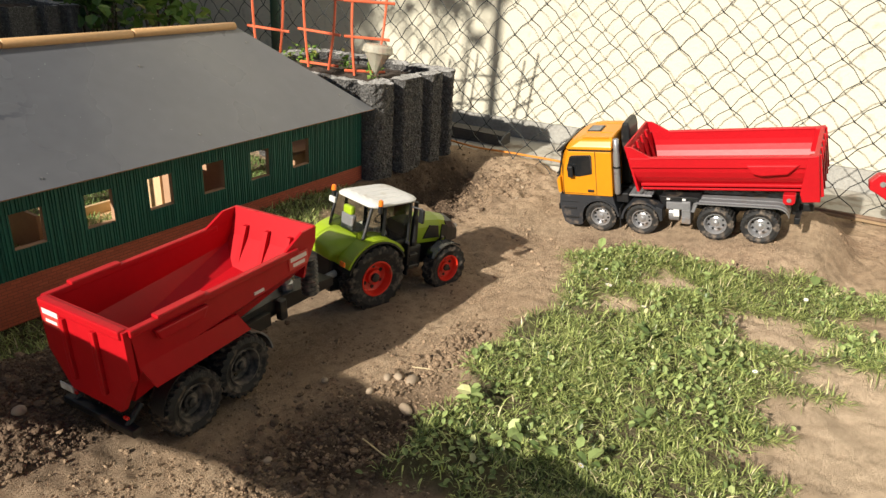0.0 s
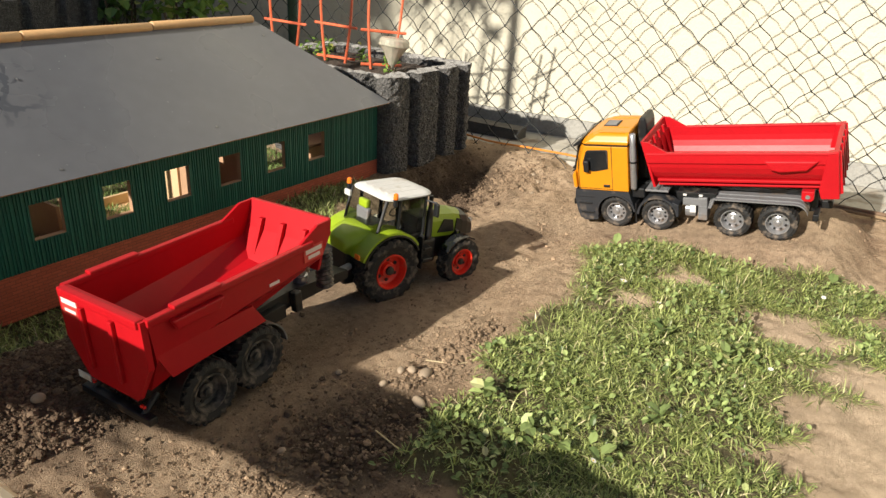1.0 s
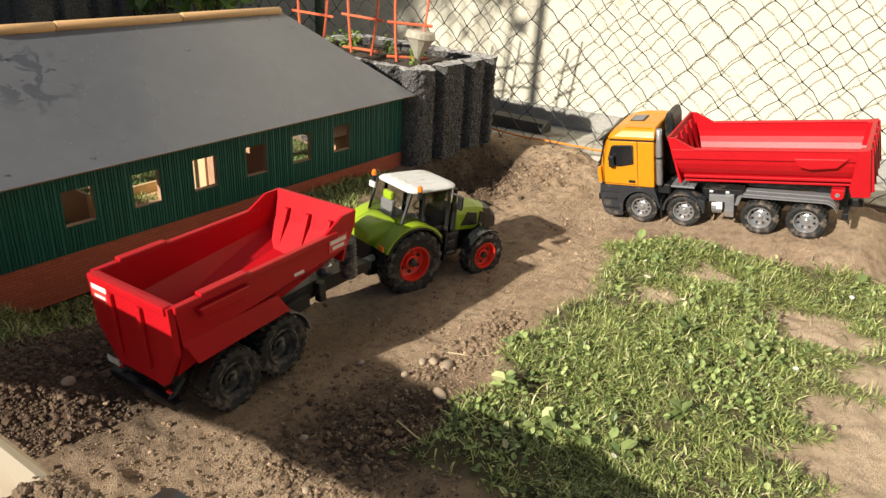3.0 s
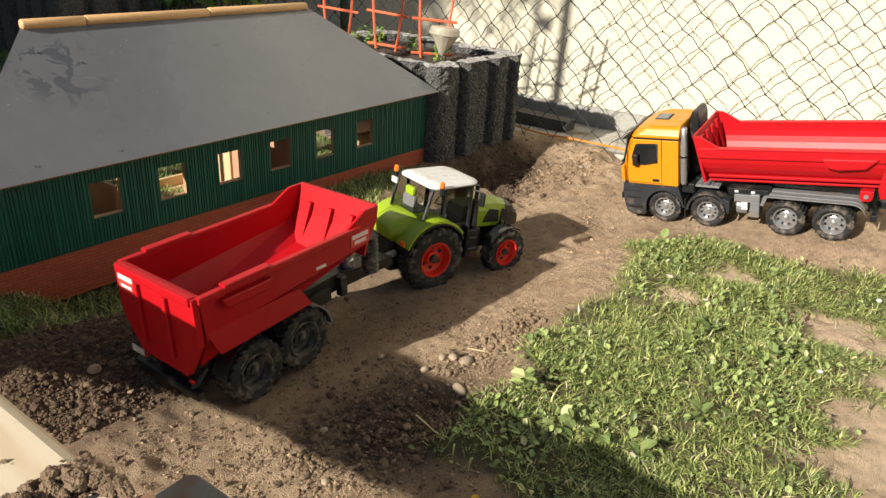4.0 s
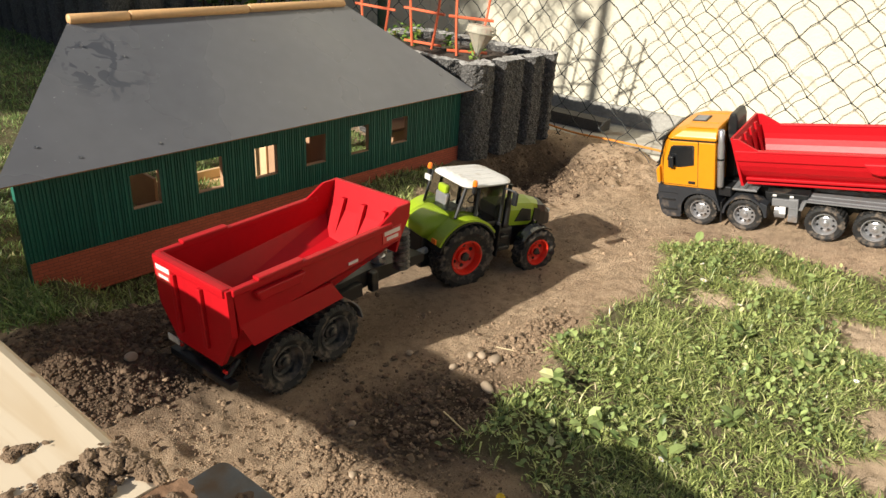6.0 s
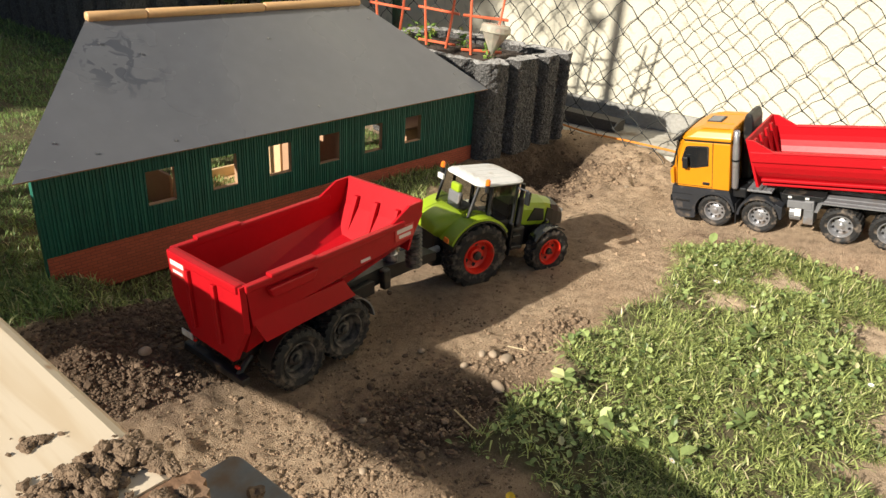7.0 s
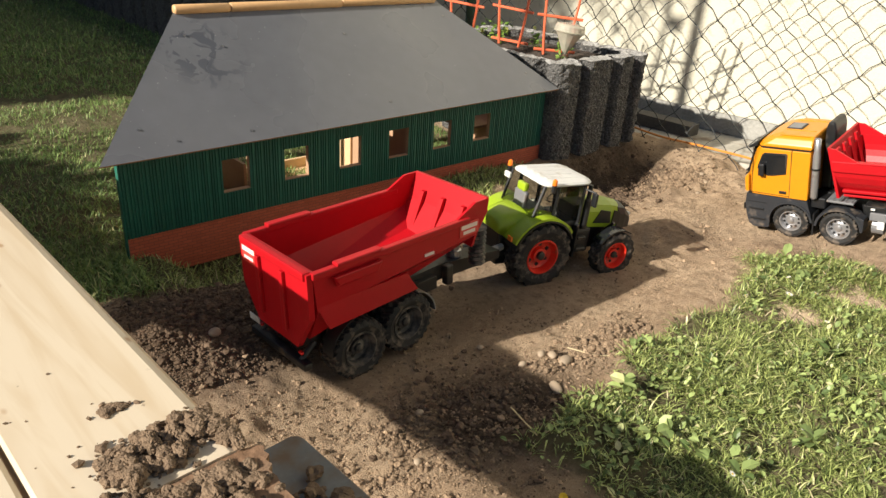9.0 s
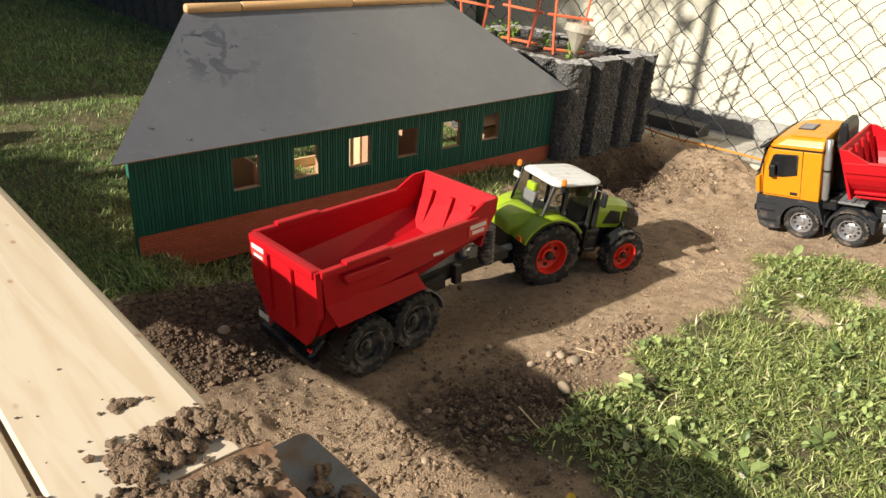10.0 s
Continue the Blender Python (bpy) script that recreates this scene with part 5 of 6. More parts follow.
for s in (-1, 1):
    part("chassis_rail", box(-.385, .03, s * .022 - .005, s * .022 + .005, .050, .092), M_BLACK, truck)
for x in AX:
    part("axle", rod_between((x, -.05, .0355), (x, .05, .0355), .007), M_BLACK, truck)
# cab: doors, swept windscreen, roof with a dark edge strip
def cab_ring(z, xf, xr, half, nose):
    """One level of the cab from above, with a bowed front."""
    return [(xr, -half, z), (xf - .012, -half, z), (xf, -half + .014, z), (xf + nose, -half * .4, z), (xf + nose, half * .4, z), (xf, half - .014, z), (xf - .012, half, z), (xr, half, z)]


cab = part("cab", soften(loft([cab_ring(.086, .089, -.030, .0735, .004), cab_ring(.120, .091, -.030, .0735, .004), cab_ring(.140, .088, -.030, .0735, .004), cab_ring(.186, .076, -.030, .0720, .003)]), .0022, 2, 30), M_YELLOW, truck, "yellow driver's cab")
part("cab_roof", soften(loft([cab_ring(.1895, .076, -.031, .0725, .003), cab_ring(.1960, .070, -.031, .0715, .003), cab_ring(.2080, .052, -.031, .0640, .003), cab_ring(.2130, .036, -.029, .0560, .002)]), .0025, 2, 18), M_YELLOW, cab, "yellow cab roof")
part("roof_seam", loft([cab_ring(.1861, .0745, -.0292, .0712, .003), cab_ring(.1894, .0745, -.0292, .0712, .003)]), M_BLACK, cab, "dark seam under the roof")
part("windscreen", loft([[(.0945, -.058, .130), (.0955, 0, .130), (.0945, .058, .130)] + [(.090, .058, .130), (.090, -.058, .130)], [(.0825, -.056, .184), (.0835, 0, .184), (.0825, .056, .184)] + [(.078, .056, .184), (.078, -.056, .184)]]), M_WINDOW, cab)
part("sun_visor", soften(prism([(.074, .187), (.090, .181), (.091, .185), (.068, .2015)], "y", -.068, .068), .0015), M_BLACK, cab, "black sun visor over the windscreen")
hatch = part("roof_hatch", soften(box(.006, .036, -.017, .020, .2128, .2148), .001), M_BLACK, cab, "dark roof hatch")
part("hatch_panel", soften(box(.009, .033, -.014, .017, .2146, .2158), .0006), M_GREY, hatch)
for k in range(3):
    part("roof_rib", soften(box(-.022, .034, -.040 + k * .034 + (.03 if k else 0), -.037 + k * .034 + (.03 if k else 0), .2126, .2142), .0006), M_YELLOW, cab)
for s in (-1, 1):
    y = s * .0735
    wy = pose(0, s * .0004, 0)
    part("window_frame", soften(prism([(.0125, .136), (.040, .1295), (.0495, .1290), (.0690, .143), (.0680, .1500), (.0605, .1735), (.0560, .1765), (.0150, .1785), (.0125, .1760)], "y", y - s * .004, y + s * .0004), .0006), M_BLACK, cab, "", wy)
    part("side_window", prism([(.0145, .1385), (.041, .1325), (.0485, .1320), (.0660, .1450), (.0590, .1720), (.0160, .1755)], "y", y - s * .002, y + s * .0007), M_WINDOW, cab, "dark side window", wy)
    for gx in (.0045, .0785):
        part("door_gap", box(gx - .0005, gx + .0005, y - s * .002, y + s * .0003, .088, .186), M_BLACK, cab)
    part("door_sill_gap", box(.005, .078, y - s * .002, y + s * .0003, .0895, .0905), M_BLACK, cab)
    part("door_handle", soften(box(.010, .024, y - .001, y + s * .0022 if s > 0 else y + .001, .0945, .1000) if s > 0 else box(.010, .024, y - .0022, y + .001, .0945, .1000), .001), M_BLACK, cab)
    part("mirror", soften(box(.052, .064, s * .0775, s * .0850, .130, .156), .003), M_BLACK, cab, "black wing mirror")
    part("mirror_arm", rod_between((.056, s * .072, .132), (.056, s * .081, .138), .0022), M_BLACK, cab)
    part("corner_deflector", soften(prism([(.084, .090), (.091, .090), (.0935, .118), (.089, .128), (.085, .126)], "y", s * .0600, s * .0752), .002), M_YELLOW, cab, "yellow corner deflector")
    part("rear_side_flap", soften(prism([(-.0305, .092), (-.0385, .098), (-.0385, .196), (-.0305, .204)], "y", s * .0550, s * .0600), .0012), M_YELLOW, cab, "yellow side flap behind the cab")
grille = bmesh.new()
for k in range(5):
    box(.0985, .1035, -.045, .045, .094 + k * .007, .0975 + k * .007, bm=grille)
part("grille", grille, M_BLACK, cab)
# dark bumper, step panel and wheel arches
M_ANTHRA = material("anthracite_plastic", (0.022, 0.024, 0.028), 0.45, var=0.15, scale=30, dirt=(0.13, 0.10, 0.075), dirt_amount=0.16, dirt_scale=45)
ring = [(.0425 * math.cos(radians(a)), .0355 + .0425 * math.sin(radians(a))) for a in range(-20, 171, 10)]
low = prism([(-.030, .0855), (.0885, .0855), (.0905, .066), (.0875, .040), (.082, .020), (.071, .0125), (.042, .0155)] + ring + [(-.040, .052), (-.034, .070)], "y", -.0735, .0735)
bumper = part("lower_cab", low, M_ANTHRA, truck, "dark grey bumper and step panel")
for s in (-1, 1):
    part("headlight", soften(box(.0905, .0965, s * .044, s * .068, .046, .060), .002), M_WINDOW, bumper)
    for zz, xx in ((.030, .078), (.052, .082)):
        part("step", soften(box(xx - .030, xx, s * .0730, s * .0752, zz, zz + .0045), .0008), M_BLACK, bumper)
    part("panel_line", box(.046, .090, s * .0733, s * .0742, .0685, .0695), M_BLACK, bumper)
    part("arch_lip", arch(0, .0395, .0435, s * .0755, s * .0720, .0355, -12, 172, n=18), M_ANTHRA, bumper)
    part("wheel_arch", arch(AX[1], .0390, .0435, s * .0750, s * .0400, .0355, 2, 176, n=18), M_ANTHRA, truck)
    part("arch_tail", soften(prism([(AX[1] - .0435, .037), (AX[1] - .0390, .037), (AX[1] - .030, .0700), (AX[1] - .044, .064)], "y", s * .050, s * .0745), .001), M_ANTHRA, truck)
    part("mud_flap", soften(box(-.0455, -.0425, s * .042, s * .0735, .014, .060), .001), M_BLACK, truck)
    ex = part("exhaust", lathe([(.0050, .090), (.0068, .094), (.0072, .180), (.0060, .186), (.0060, .2120), (.0042, .2135), (.0040, .206)], 16, axis="z"), M_CHROME, truck, "silver upright exhaust pipe", pose(-.0395, s * .0660, 0), smooth=True)
    part("exhaust_clamp", lathe([(.0078, .150), (.0078, .154)], 16, axis="z"), M_BLACK, ex)
part("air_intake", soften(prism([(-.054, .090), (-.034, .090), (-.034, .214), (-.038, .2300), (-.050, .2300), (-.054, .214)], "y", -.052, .012), .006, 3), M_BLACK, truck, "black air intake behind the cab")
for k in range(5):
    part("intake_rib", box(-.0565, -.0538, -.046, .008, .110 + k * .018, .118 + k * .018, .0008), M_BLACK, truck)
part("cab_rear_rack", box(-.060, -.033, -.060, .060, .068, .0895, .002), M_BLACK, truck)
part("deck_plate", soften(box(-.112, -.064, .024, .070, .0890, .0930), .001), M_GREY, truck, "grey deck plate")
for k in range(4):
    part("deck_rib", box(-.108 + k * .011, -.104 + k * .011, .026, .068, .0928, .0942), M_GREY, truck)
# tank, battery unit and ribbed rear mudguards
for s in (-1, 1):
    part("side_board", soften(box(-.205, -.130, s * .040, s * .0700, .0820, .0930), .001), M_BLACK, truck)
    tank = part("battery_box", soften(box(-.190, -.172, s * .040, s * .0730, .034, .0840), .002), M_GREY, truck, "grey battery box")
    part("box_rib", box(-.1880, -.1740, s * .0728, s * .0744, .046, .049), M_GREY, tank)
    part("box_rib", box(-.1880, -.1740, s * .0728, s * .0744, .062, .065), M_GREY, tank)
    part("air_tank", rod_between((-.166, s * .055, .050), (-.146, s * .055, .050), .0155, n=16), M_GREY, truck)
    part("box_latch", soften(box(-.168, -.156, s * .0705, s * .0745, .050, .066), .001), M_WHITE, truck, "pale square latch")
    part("step_bracket", soften(box(-.186, -.142, s * .060, s * .0735, .0660, .0815), .001), M_GREY, truck)
    for xx in (-.150, -.181):
        part("bracket_light", box(xx, xx + .007, s * .0736, s * .0748, .0870, .0912), M_WHITE, truck)
    for k in range(5):
        fb = bmesh.new()
        y0 = s * (.030 + k * .0092)
        lift = .0014 if k % 2 else 0
        prof = [(AX[2] + .034 + .010 * math.cos(radians(a)), .072 + lift + .012 * math.sin(radians(a))) for a in range(-10, 91, 20)] + [(AX[3] - .028 + .024 * math.cos(radians(a)), .060 + lift + .024 * math.sin(radians(a))) for a in range(90, 171, 16)]
        inn = [(x, z - .0026) for x, z in prof]
        prism(prof + inn[::-1], "y", y0, y0 + s * .0088, bm=fb)
        part("rear_mudguard", fb, M_GREY, truck, "grey ribbed strip of the rear mudguard")
    part("guard_end", soften(prism([(AX[2] + .040, .062), (AX[2] + .047, .062), (AX[2] + .040, .082), (AX[2] + .033, .082)], "y", s * .030, s * .0745), .0008), M_GREY, truck)
part("rear_crossbar", box(-.390, -.380, -.062, .062, .045, .058, .001), M_BLACK, truck)
part("tow_hitch", box(-.410, -.375, -.010, .010, .050, .066, .002), M_BLACK, truck)
# tipper body: a half pipe that climbs a little towards its tail
HALF = [(.0835, .180), (.0835, .160)] + [(.0250 + .0585 * math.cos(radians(a)), .160 - .0565 * math.sin(radians(a))) for a in range(12, 91, 13)]
HALF_IN = [(.0795, .180), (.0795, .161)] + [(.0250 + .0545 * math.cos(radians(a)), .161 - .0535 * math.sin(radians(a))) for a in range(12, 91, 13)]
OUT = [(-y, z) for y, z in HALF] + [(y, z) for y, z in HALF[::-1]]
INN = [(-y, z) for y, z in HALF_IN] + [(y, z) for y, z in HALF_IN[::-1]]


def climb(bm):
    """Lifts the body gently towards the tail."""
    for v in bm.verts:
        v.co.z += .0125 * min(1, max(0, (-.100 - v.co.x) / .30))
    return bm


tub = part("tipper_body", climb(tub_shell(OUT, INN, ((-.0905, -.0712), (-.4190, -.4100)), ((-.0870, -.0755), (-.4150, -.4060)))), M_RED, truck, "glossy red half round tipper body")
for s in (-1, 1):
    yy = s * .0835
    part("top_rail", climb(soften(prism([(-.074, .1585), (-.071, .1795), (-.410, .1795), (-.413, .1585)], "y", yy - s * .002, yy + s * .0040), .0018)), M_RED, tub, "rolled top rail")
    part("rail_cap", climb(soften(box(-.410, -.112, yy - .0050, yy + .0050, .1770, .1815), .0018)), M_RED, tub)
    part("lower_rib", climb(soften(prism([(-.091, .1145), (-.395, .1145), (-.395, .1205), (-.091, .1205)], "y", s * .0655, s * .0735), .0015)), M_RED, tub)
    part("keel_rib", climb(soften(prism([(-.092, .1040), (-.395, .1040), (-.395, .1085), (-.092, .1085)], "y", s * .0500, s * .0660), .0012)), M_RED, tub)
    part("side_bulge", climb(soften(prism([(-.292, .1665), (-.386, .1665), (-.366, .1475), (-.322, .1440), (-.306, .1480)], "y", yy - s * .002, yy + s * .0085), .003)), M_RED, tub, "raised grip on the body's side")
    part("head_wing", climb(soften(prism([(-.0715, .1780), (-.1170, .1790), (-.0760, .2020), (-.0640, .2025)], "y", yy - s * .0035, yy + s * .0005), .0008)), M_RED, tub)
    part("tail_post", climb(soften(prism([(-.398, .1810), (-.4150, .1840), (-.4230, .0930), (-.3930, .0910), (-.3880, .1080)], "y", yy - s * .012, yy + s * .0050), .002)), M_RED, tub, "broad red tail post")
    part("tip_hinge", soften(prism([(-.3590, .1110), (-.3810, .1110), (-.3805, .0950), (-.3760, .0900), (-.3640, .0900), (-.3590, .0950)], "y", s * .0560, s * .0740), .002), M_RED, tub, "red tipping hinge")
    part("hinge_pin", rod_between((-.3700, s * .0735, .1000), (-.3700, s * .0755, .1000), .0042, n=12), M_CHROME, tub)
part("headboard", climb(prism([(-.0905, .1060), (-.0855, .1060), (-.0615, .2030), (-.0660, .2030)], "y", -.0835, .0835)), M_RED, tub, "sloping red headboard")
for y in (-.052, -.018, .016, .050):
    part("head_rib", climb(soften(prism([(-.0870, .118), (-.0680, .194), (-.0725, .194), (-.0930, .118)], "y", y - .007, y + .007), .001)), M_RED, tub)
gate = part("tailgate", climb(prism([(-.4080, .1830), (-.4140, .1830), (-.4225, .1010), (-.4170, .0960)], "y", -.0800, .0800)), M_RED, tub, "red slotted tailgate")
for k in range(4):
    part("slot", climb(prism([(-.4140, .176), (-.4158, .176), (-.4230, .108), (-.4200, .108)], "y", -.068 + k * .036, -.042 + k * .036)), M_BLACK, gate)
for k in range(5):
    part("gate_rib", climb(soften(prism([(-.4120, .183), (-.4180, .183), (-.4280, .101), (-.4210, .099)], "y", -.080 + k * .0385, -.075 + k * .0385), .0008)), M_RED, gate)
part("tip_cylinder", rod_between((-.080, 0, .07), (-.066, 0, .12), .010), M_BLACK, truck)

# -- tipping trailer: x ahead, y away from the track's open side --
TR = Matrix(((0.99900, -0.02930, -0.03270, 0.0578), (0.03030, 0.99910, 0.03030, -0.4661), (0.03180, -0.03120, 0.99900, -0.0165), (0, 0, 0, 1)))
trailer = thing("toy_tipping_trailer", "red toy tipping trailer on four muddy wheels", "toy trailer", TR)
for x, up in ((.0745, -.003), (.156, .004)):
    wheel(trailer, x, .022, .0425, .040, -1, M_DUSTY, 24, True, .60, 5, up)
    wheel(trailer, x, .133, .0425, .040, 1, M_DUSTY, 24, True, .60, 5, up)
    part("axle", rod_between((x, .03, .0425), (x, .125, .0425), .007), M_BLACK, trailer)
for y in (.055, .100):
    part("frame_rail", box(.005, .25, y - .006, y + .006, .050, .070), M_BLACK, trailer)
YC = .0775
TO = [(-.0775, .177), (-.0775, .122), (-.050, .072), (-.020, .068), (.020, .068), (.050, .072), (.0775, .122), (.0775, .177)]
TI_ = [(-.0735, .177), (-.0735, .123), (-.0475, .077), (-.019, .073), (.019, .073), (.0475, .077), (.0735, .123), (.0735, .177)]
TO = [(y + YC, z) for y, z in TO]
TI_ = [(y + YC, z) for y, z in TI_]
def front_taper(bm):
    """The trough's floor climbs towards the front."""
    for v in bm.verts:
        v.co.z += .048 * max(0, min(1, (v.co.x - .02) / .24)) * max(0, (.177 - v.co.z) / .109)
    return bm


body = part("tipper_body", front_taper(tub_shell(TO, TI_, ((.012, .004), (.258, .302)), ((.016, .008), (.254, .297)))), M_RED, trailer, "scuffed red tipper body")
for y in (.0, .155):
    o = -1 if y == 0 else 1
    part("top_rail", soften(box(.002, .262, y - .0045, y + .0045, .1690, .1780), .002), M_RED, body)
    part("rail_block", soften(box(.036, .104, y - .006, y + .006, .1765, .1815), .002), M_RED, body)
    part("side_grip", soften(prism([(.030, .1655), (.104, .1655), (.096, .1520), (.036, .1520)], "y", y, y + o * .008), .002), M_RED, body)
    part("wheel_skirt", loft([[(.008, y, .129), (.150, y, .128), (.150, y - o * .004, .128), (.008, y - o * .004, .129)], [(.022, y + o * .004, .0965), (.166, y + o * .003, .1005), (.166, y - o * .001, .1005), (.022, y, .0965)]]), M_RED, body, "red skirt over the wheels")
    part("head_wing", prism([(.238, .1765), (.300, .1765), (.303, .1950), (.276, .1950)], "y", y - .002 - o * .002, y + .002 - o * .002), M_RED, body)
part("headboard", prism([(.272, .128), (.276, .128), (.304, .1960), (.299, .1960)], "y", .002, .153), M_RED, body)
for y in (.035, .0775, .120):
    part("head_rib", prism([(.266, .118), (.290, .176), (.284, .176), (.258, .118)], "y", y - .0035, y + .0035), M_RED, body)
rear = part("tailgate", prism([(-.0775 + YC, .177), (-.0775 + YC, .116), (-.046 + YC, .065), (.046 + YC, .065), (.0775 + YC, .112), (.0775 + YC, .177)], "x", -.004, .004), M_RED, body, "red tailgate with two ribs")
for y in (.052, .108):
    part("gate_rib", soften(box(-.009, -.003, y - .004, y + .004, .084, .165), .0015), M_RED, rear)
part("gate_lip", soften(box(-.007, .004, .004, .151, .168, .179), .002), M_RED, rear)
sg = part("sticker", box(-.0048, -.0041, .116, .150, .144, .170), M_STICKRED, rear, "pale red and white maker's sticker")
part("sticker_bar", box(-.0054, -.0049, .118, .148, .160, .167), M_WHITE, sg)
part("sticker_bar", box(-.0054, -.0049, .122, .144, .150, .154), M_LABEL, sg)
part("sticker_edge", box(-.0054, -.0049, .117, .149, .1685, .1696), M_LABEL, sg)
for o, y in ((-1, -.0001), (1, .1551)):
    s2 = part("sticker", box(.245, .282, y - .0006, y + .0006, .150, .170), M_STICKRED, body, "worn red and white maker's sticker", pose(0, o * .0005, 0))
    part("sticker_bar", box(.248, .279, y + o * .0007 - .0003, y + o * .0007 + .0003, .161, .167), M_LABEL, s2)
    part("sticker_bar", box(.252, .275, y + o * .0007 - .0003, y + o * .0007 + .0003, .153, .158), M_LABEL, s2)
    part("scratch_mark", box(.180, .197, y - .0006, y + .0006, .142, .146), M_LABEL, body, m=pose(0, o * .0005, 0))
part("number_plate", box(-.006, -.0045, .122, .146, .058, .067), M_WHITE, trailer, "white plate with an unreadable grey bar")
part("rear_bumper", soften(box(-.008, .004, .012, .143, .038, .048), .002), M_BLACK, trailer)
for y in (.03, .125):
    part("bumper_bracket", rod_between((-.002, y, .045), (.02, y, .064), .004), M_BLACK, trailer)
    part("tail_lamp", box(-.003, .001, y - .004, y + .004, .0540, .0580, .0008), M_REDLAMP, trailer)
for y0, y1 in ((.002, .036), (.119, .153)):
    part("mudguard", arch(.078, .0455, .0475, y0 + .006, y1 - .006, .0425, 100, 178), M_GREY if y0 > .1 else M_BLACK, trailer)
    part("mudguard", arch(.163, .0455, .0475, y0 + .006, y1 - .006, .0425, 5, 75), M_GREY, trailer)
part("drawbar", prism([(.20, .078), (.27, .080), (.40, .062), (.40, .048), (.27, .054), (.20, .050)], "y", .060, .095), M_BLACK, trailer)
part("support_jack", soften(box(.268, .282, .046, .058, .048, .080), .003, 2), M_BLACK, trailer)
part("tip_ram", lathe([(.012, .060), (.012, .085), (.009, .086), (.009, .110), (.006, .111), (.006, .125)], 14, axis="z"), M_CHROME, trailer, "", pose(.312, YC, 0))
hose = bmesh.new()
lathe([(r, .070 + (k + f) * .007) for k in range(9) for r, f in ((.010, 0), (.014, .5))], 12, hose, "z")
part("bellows", hose, M_DUSTY, trailer, "dusty grey ribbed bellows", pose(.325, .040, 0))
part("tow_eye", rod_between((.40, YC, .055), (.425, YC, .054), .006), M_GREY, trailer)

# -- tractor: x ahead, y away --
TT = Matrix(((0.96634, 0.25038, 0.05910, 0.5335), (-0.24991, 0.96815, -0.01529, -0.4200), (-0.06105, 0.00000, 0.99813, -0.0215), (0, 0, 0, 1)))
tractor = thing("toy_tractor", "lime green toy tractor with white roof and red rims", "toy tractor", TT)
WB = .165
TYC = .072
wheel(tractor, 0, .020, .058, .040, -1, M_HUBRED, 20, True, .54, 6, -.007)
wheel(tractor, 0, .124, .058, .040, 1, M_HUBRED, 20, True, .54, 6, -.007)
wheel(tractor, WB, .016, .0435, .030, -1, M_HUBRED, 18, True, .58, 6, -.007)
wheel(tractor, WB, .128, .0435, .030, 1, M_HUBRED, 18, True, .58, 6, -.007)
part("rear_axle", rod_between((0, .03, .058), (0, .115, .058), .010), M_BLACK, tractor)
part("front_axle", rod_between((WB, .02, .0435), (WB, .125, .0435), .008), M_BLACK, tractor)
part("transmission", soften(box(-.050, WB + .03, TYC - .024, TYC + .024, .036, .088), .005), M_BLACK, tractor)
# bonnet
def bonnet_ring(x, w, z0, z1, crown):
    return [(x, TYC + u * w, z) for u, z in ((-1, z0), (-1, z0 + (z1 - z0) * .62), (-.82, z1 - .006), (-.4, z1 - .001), (0, z1 + crown), (.4, z1 - .001), (.82, z1 - .006), (1, z0 + (z1 - z0) * .62), (1, z0))]
bon = loft([bonnet_ring(.096, .032, .084, .130, .001), bonnet_ring(.12, .032, .082, .129, .002), bonnet_ring(.17, .031, .078, .124, .002), bonnet_ring(.204, .028, .074, .115, .001), bonnet_ring(.219, .023, .072, .102, 0), bonnet_ring(.224, .018, .072, .090, 0)])
bonnet = part("bonnet", bon, M_LIME, tractor, "lime green engine bonnet", smooth=False)
part("nose_grille", loft([bonnet_ring(.186, .0318, .0735, .1190, .0015), bonnet_ring(.205, .0292, .0725, .1152, .001), bonnet_ring(.2205, .0247, .0715, .1030, .0005), bonnet_ring(.2275, .0195, .0715, .0890, 0)]), M_BLACK, bonnet, "black nose grille")
for s in (-1, 1):
    y = TYC + s * .0318
    part("side_vent", prism([(.128, .089), (.168, .086), (.164, .109), (.142, .113)], "y", y, y + s * .0015), M_BLACK, bonnet)
    part("side_strip", prism([(.172, .084), (.190, .083), (.188, .106), (.174, .110)], "y", y - s * .001, y + s * .0008), M_BLACK, bonnet)
    part("headlight", soften(box(.2215, .2285, TYC + s * .006, TYC + s * .018, .090, .097), .002), M_WHITE, bonnet)
part("dashboard", soften(box(.078, .0955, TYC - .030, TYC + .030, .084, .126), .004), M_BLACK, tractor, "black dashboard")
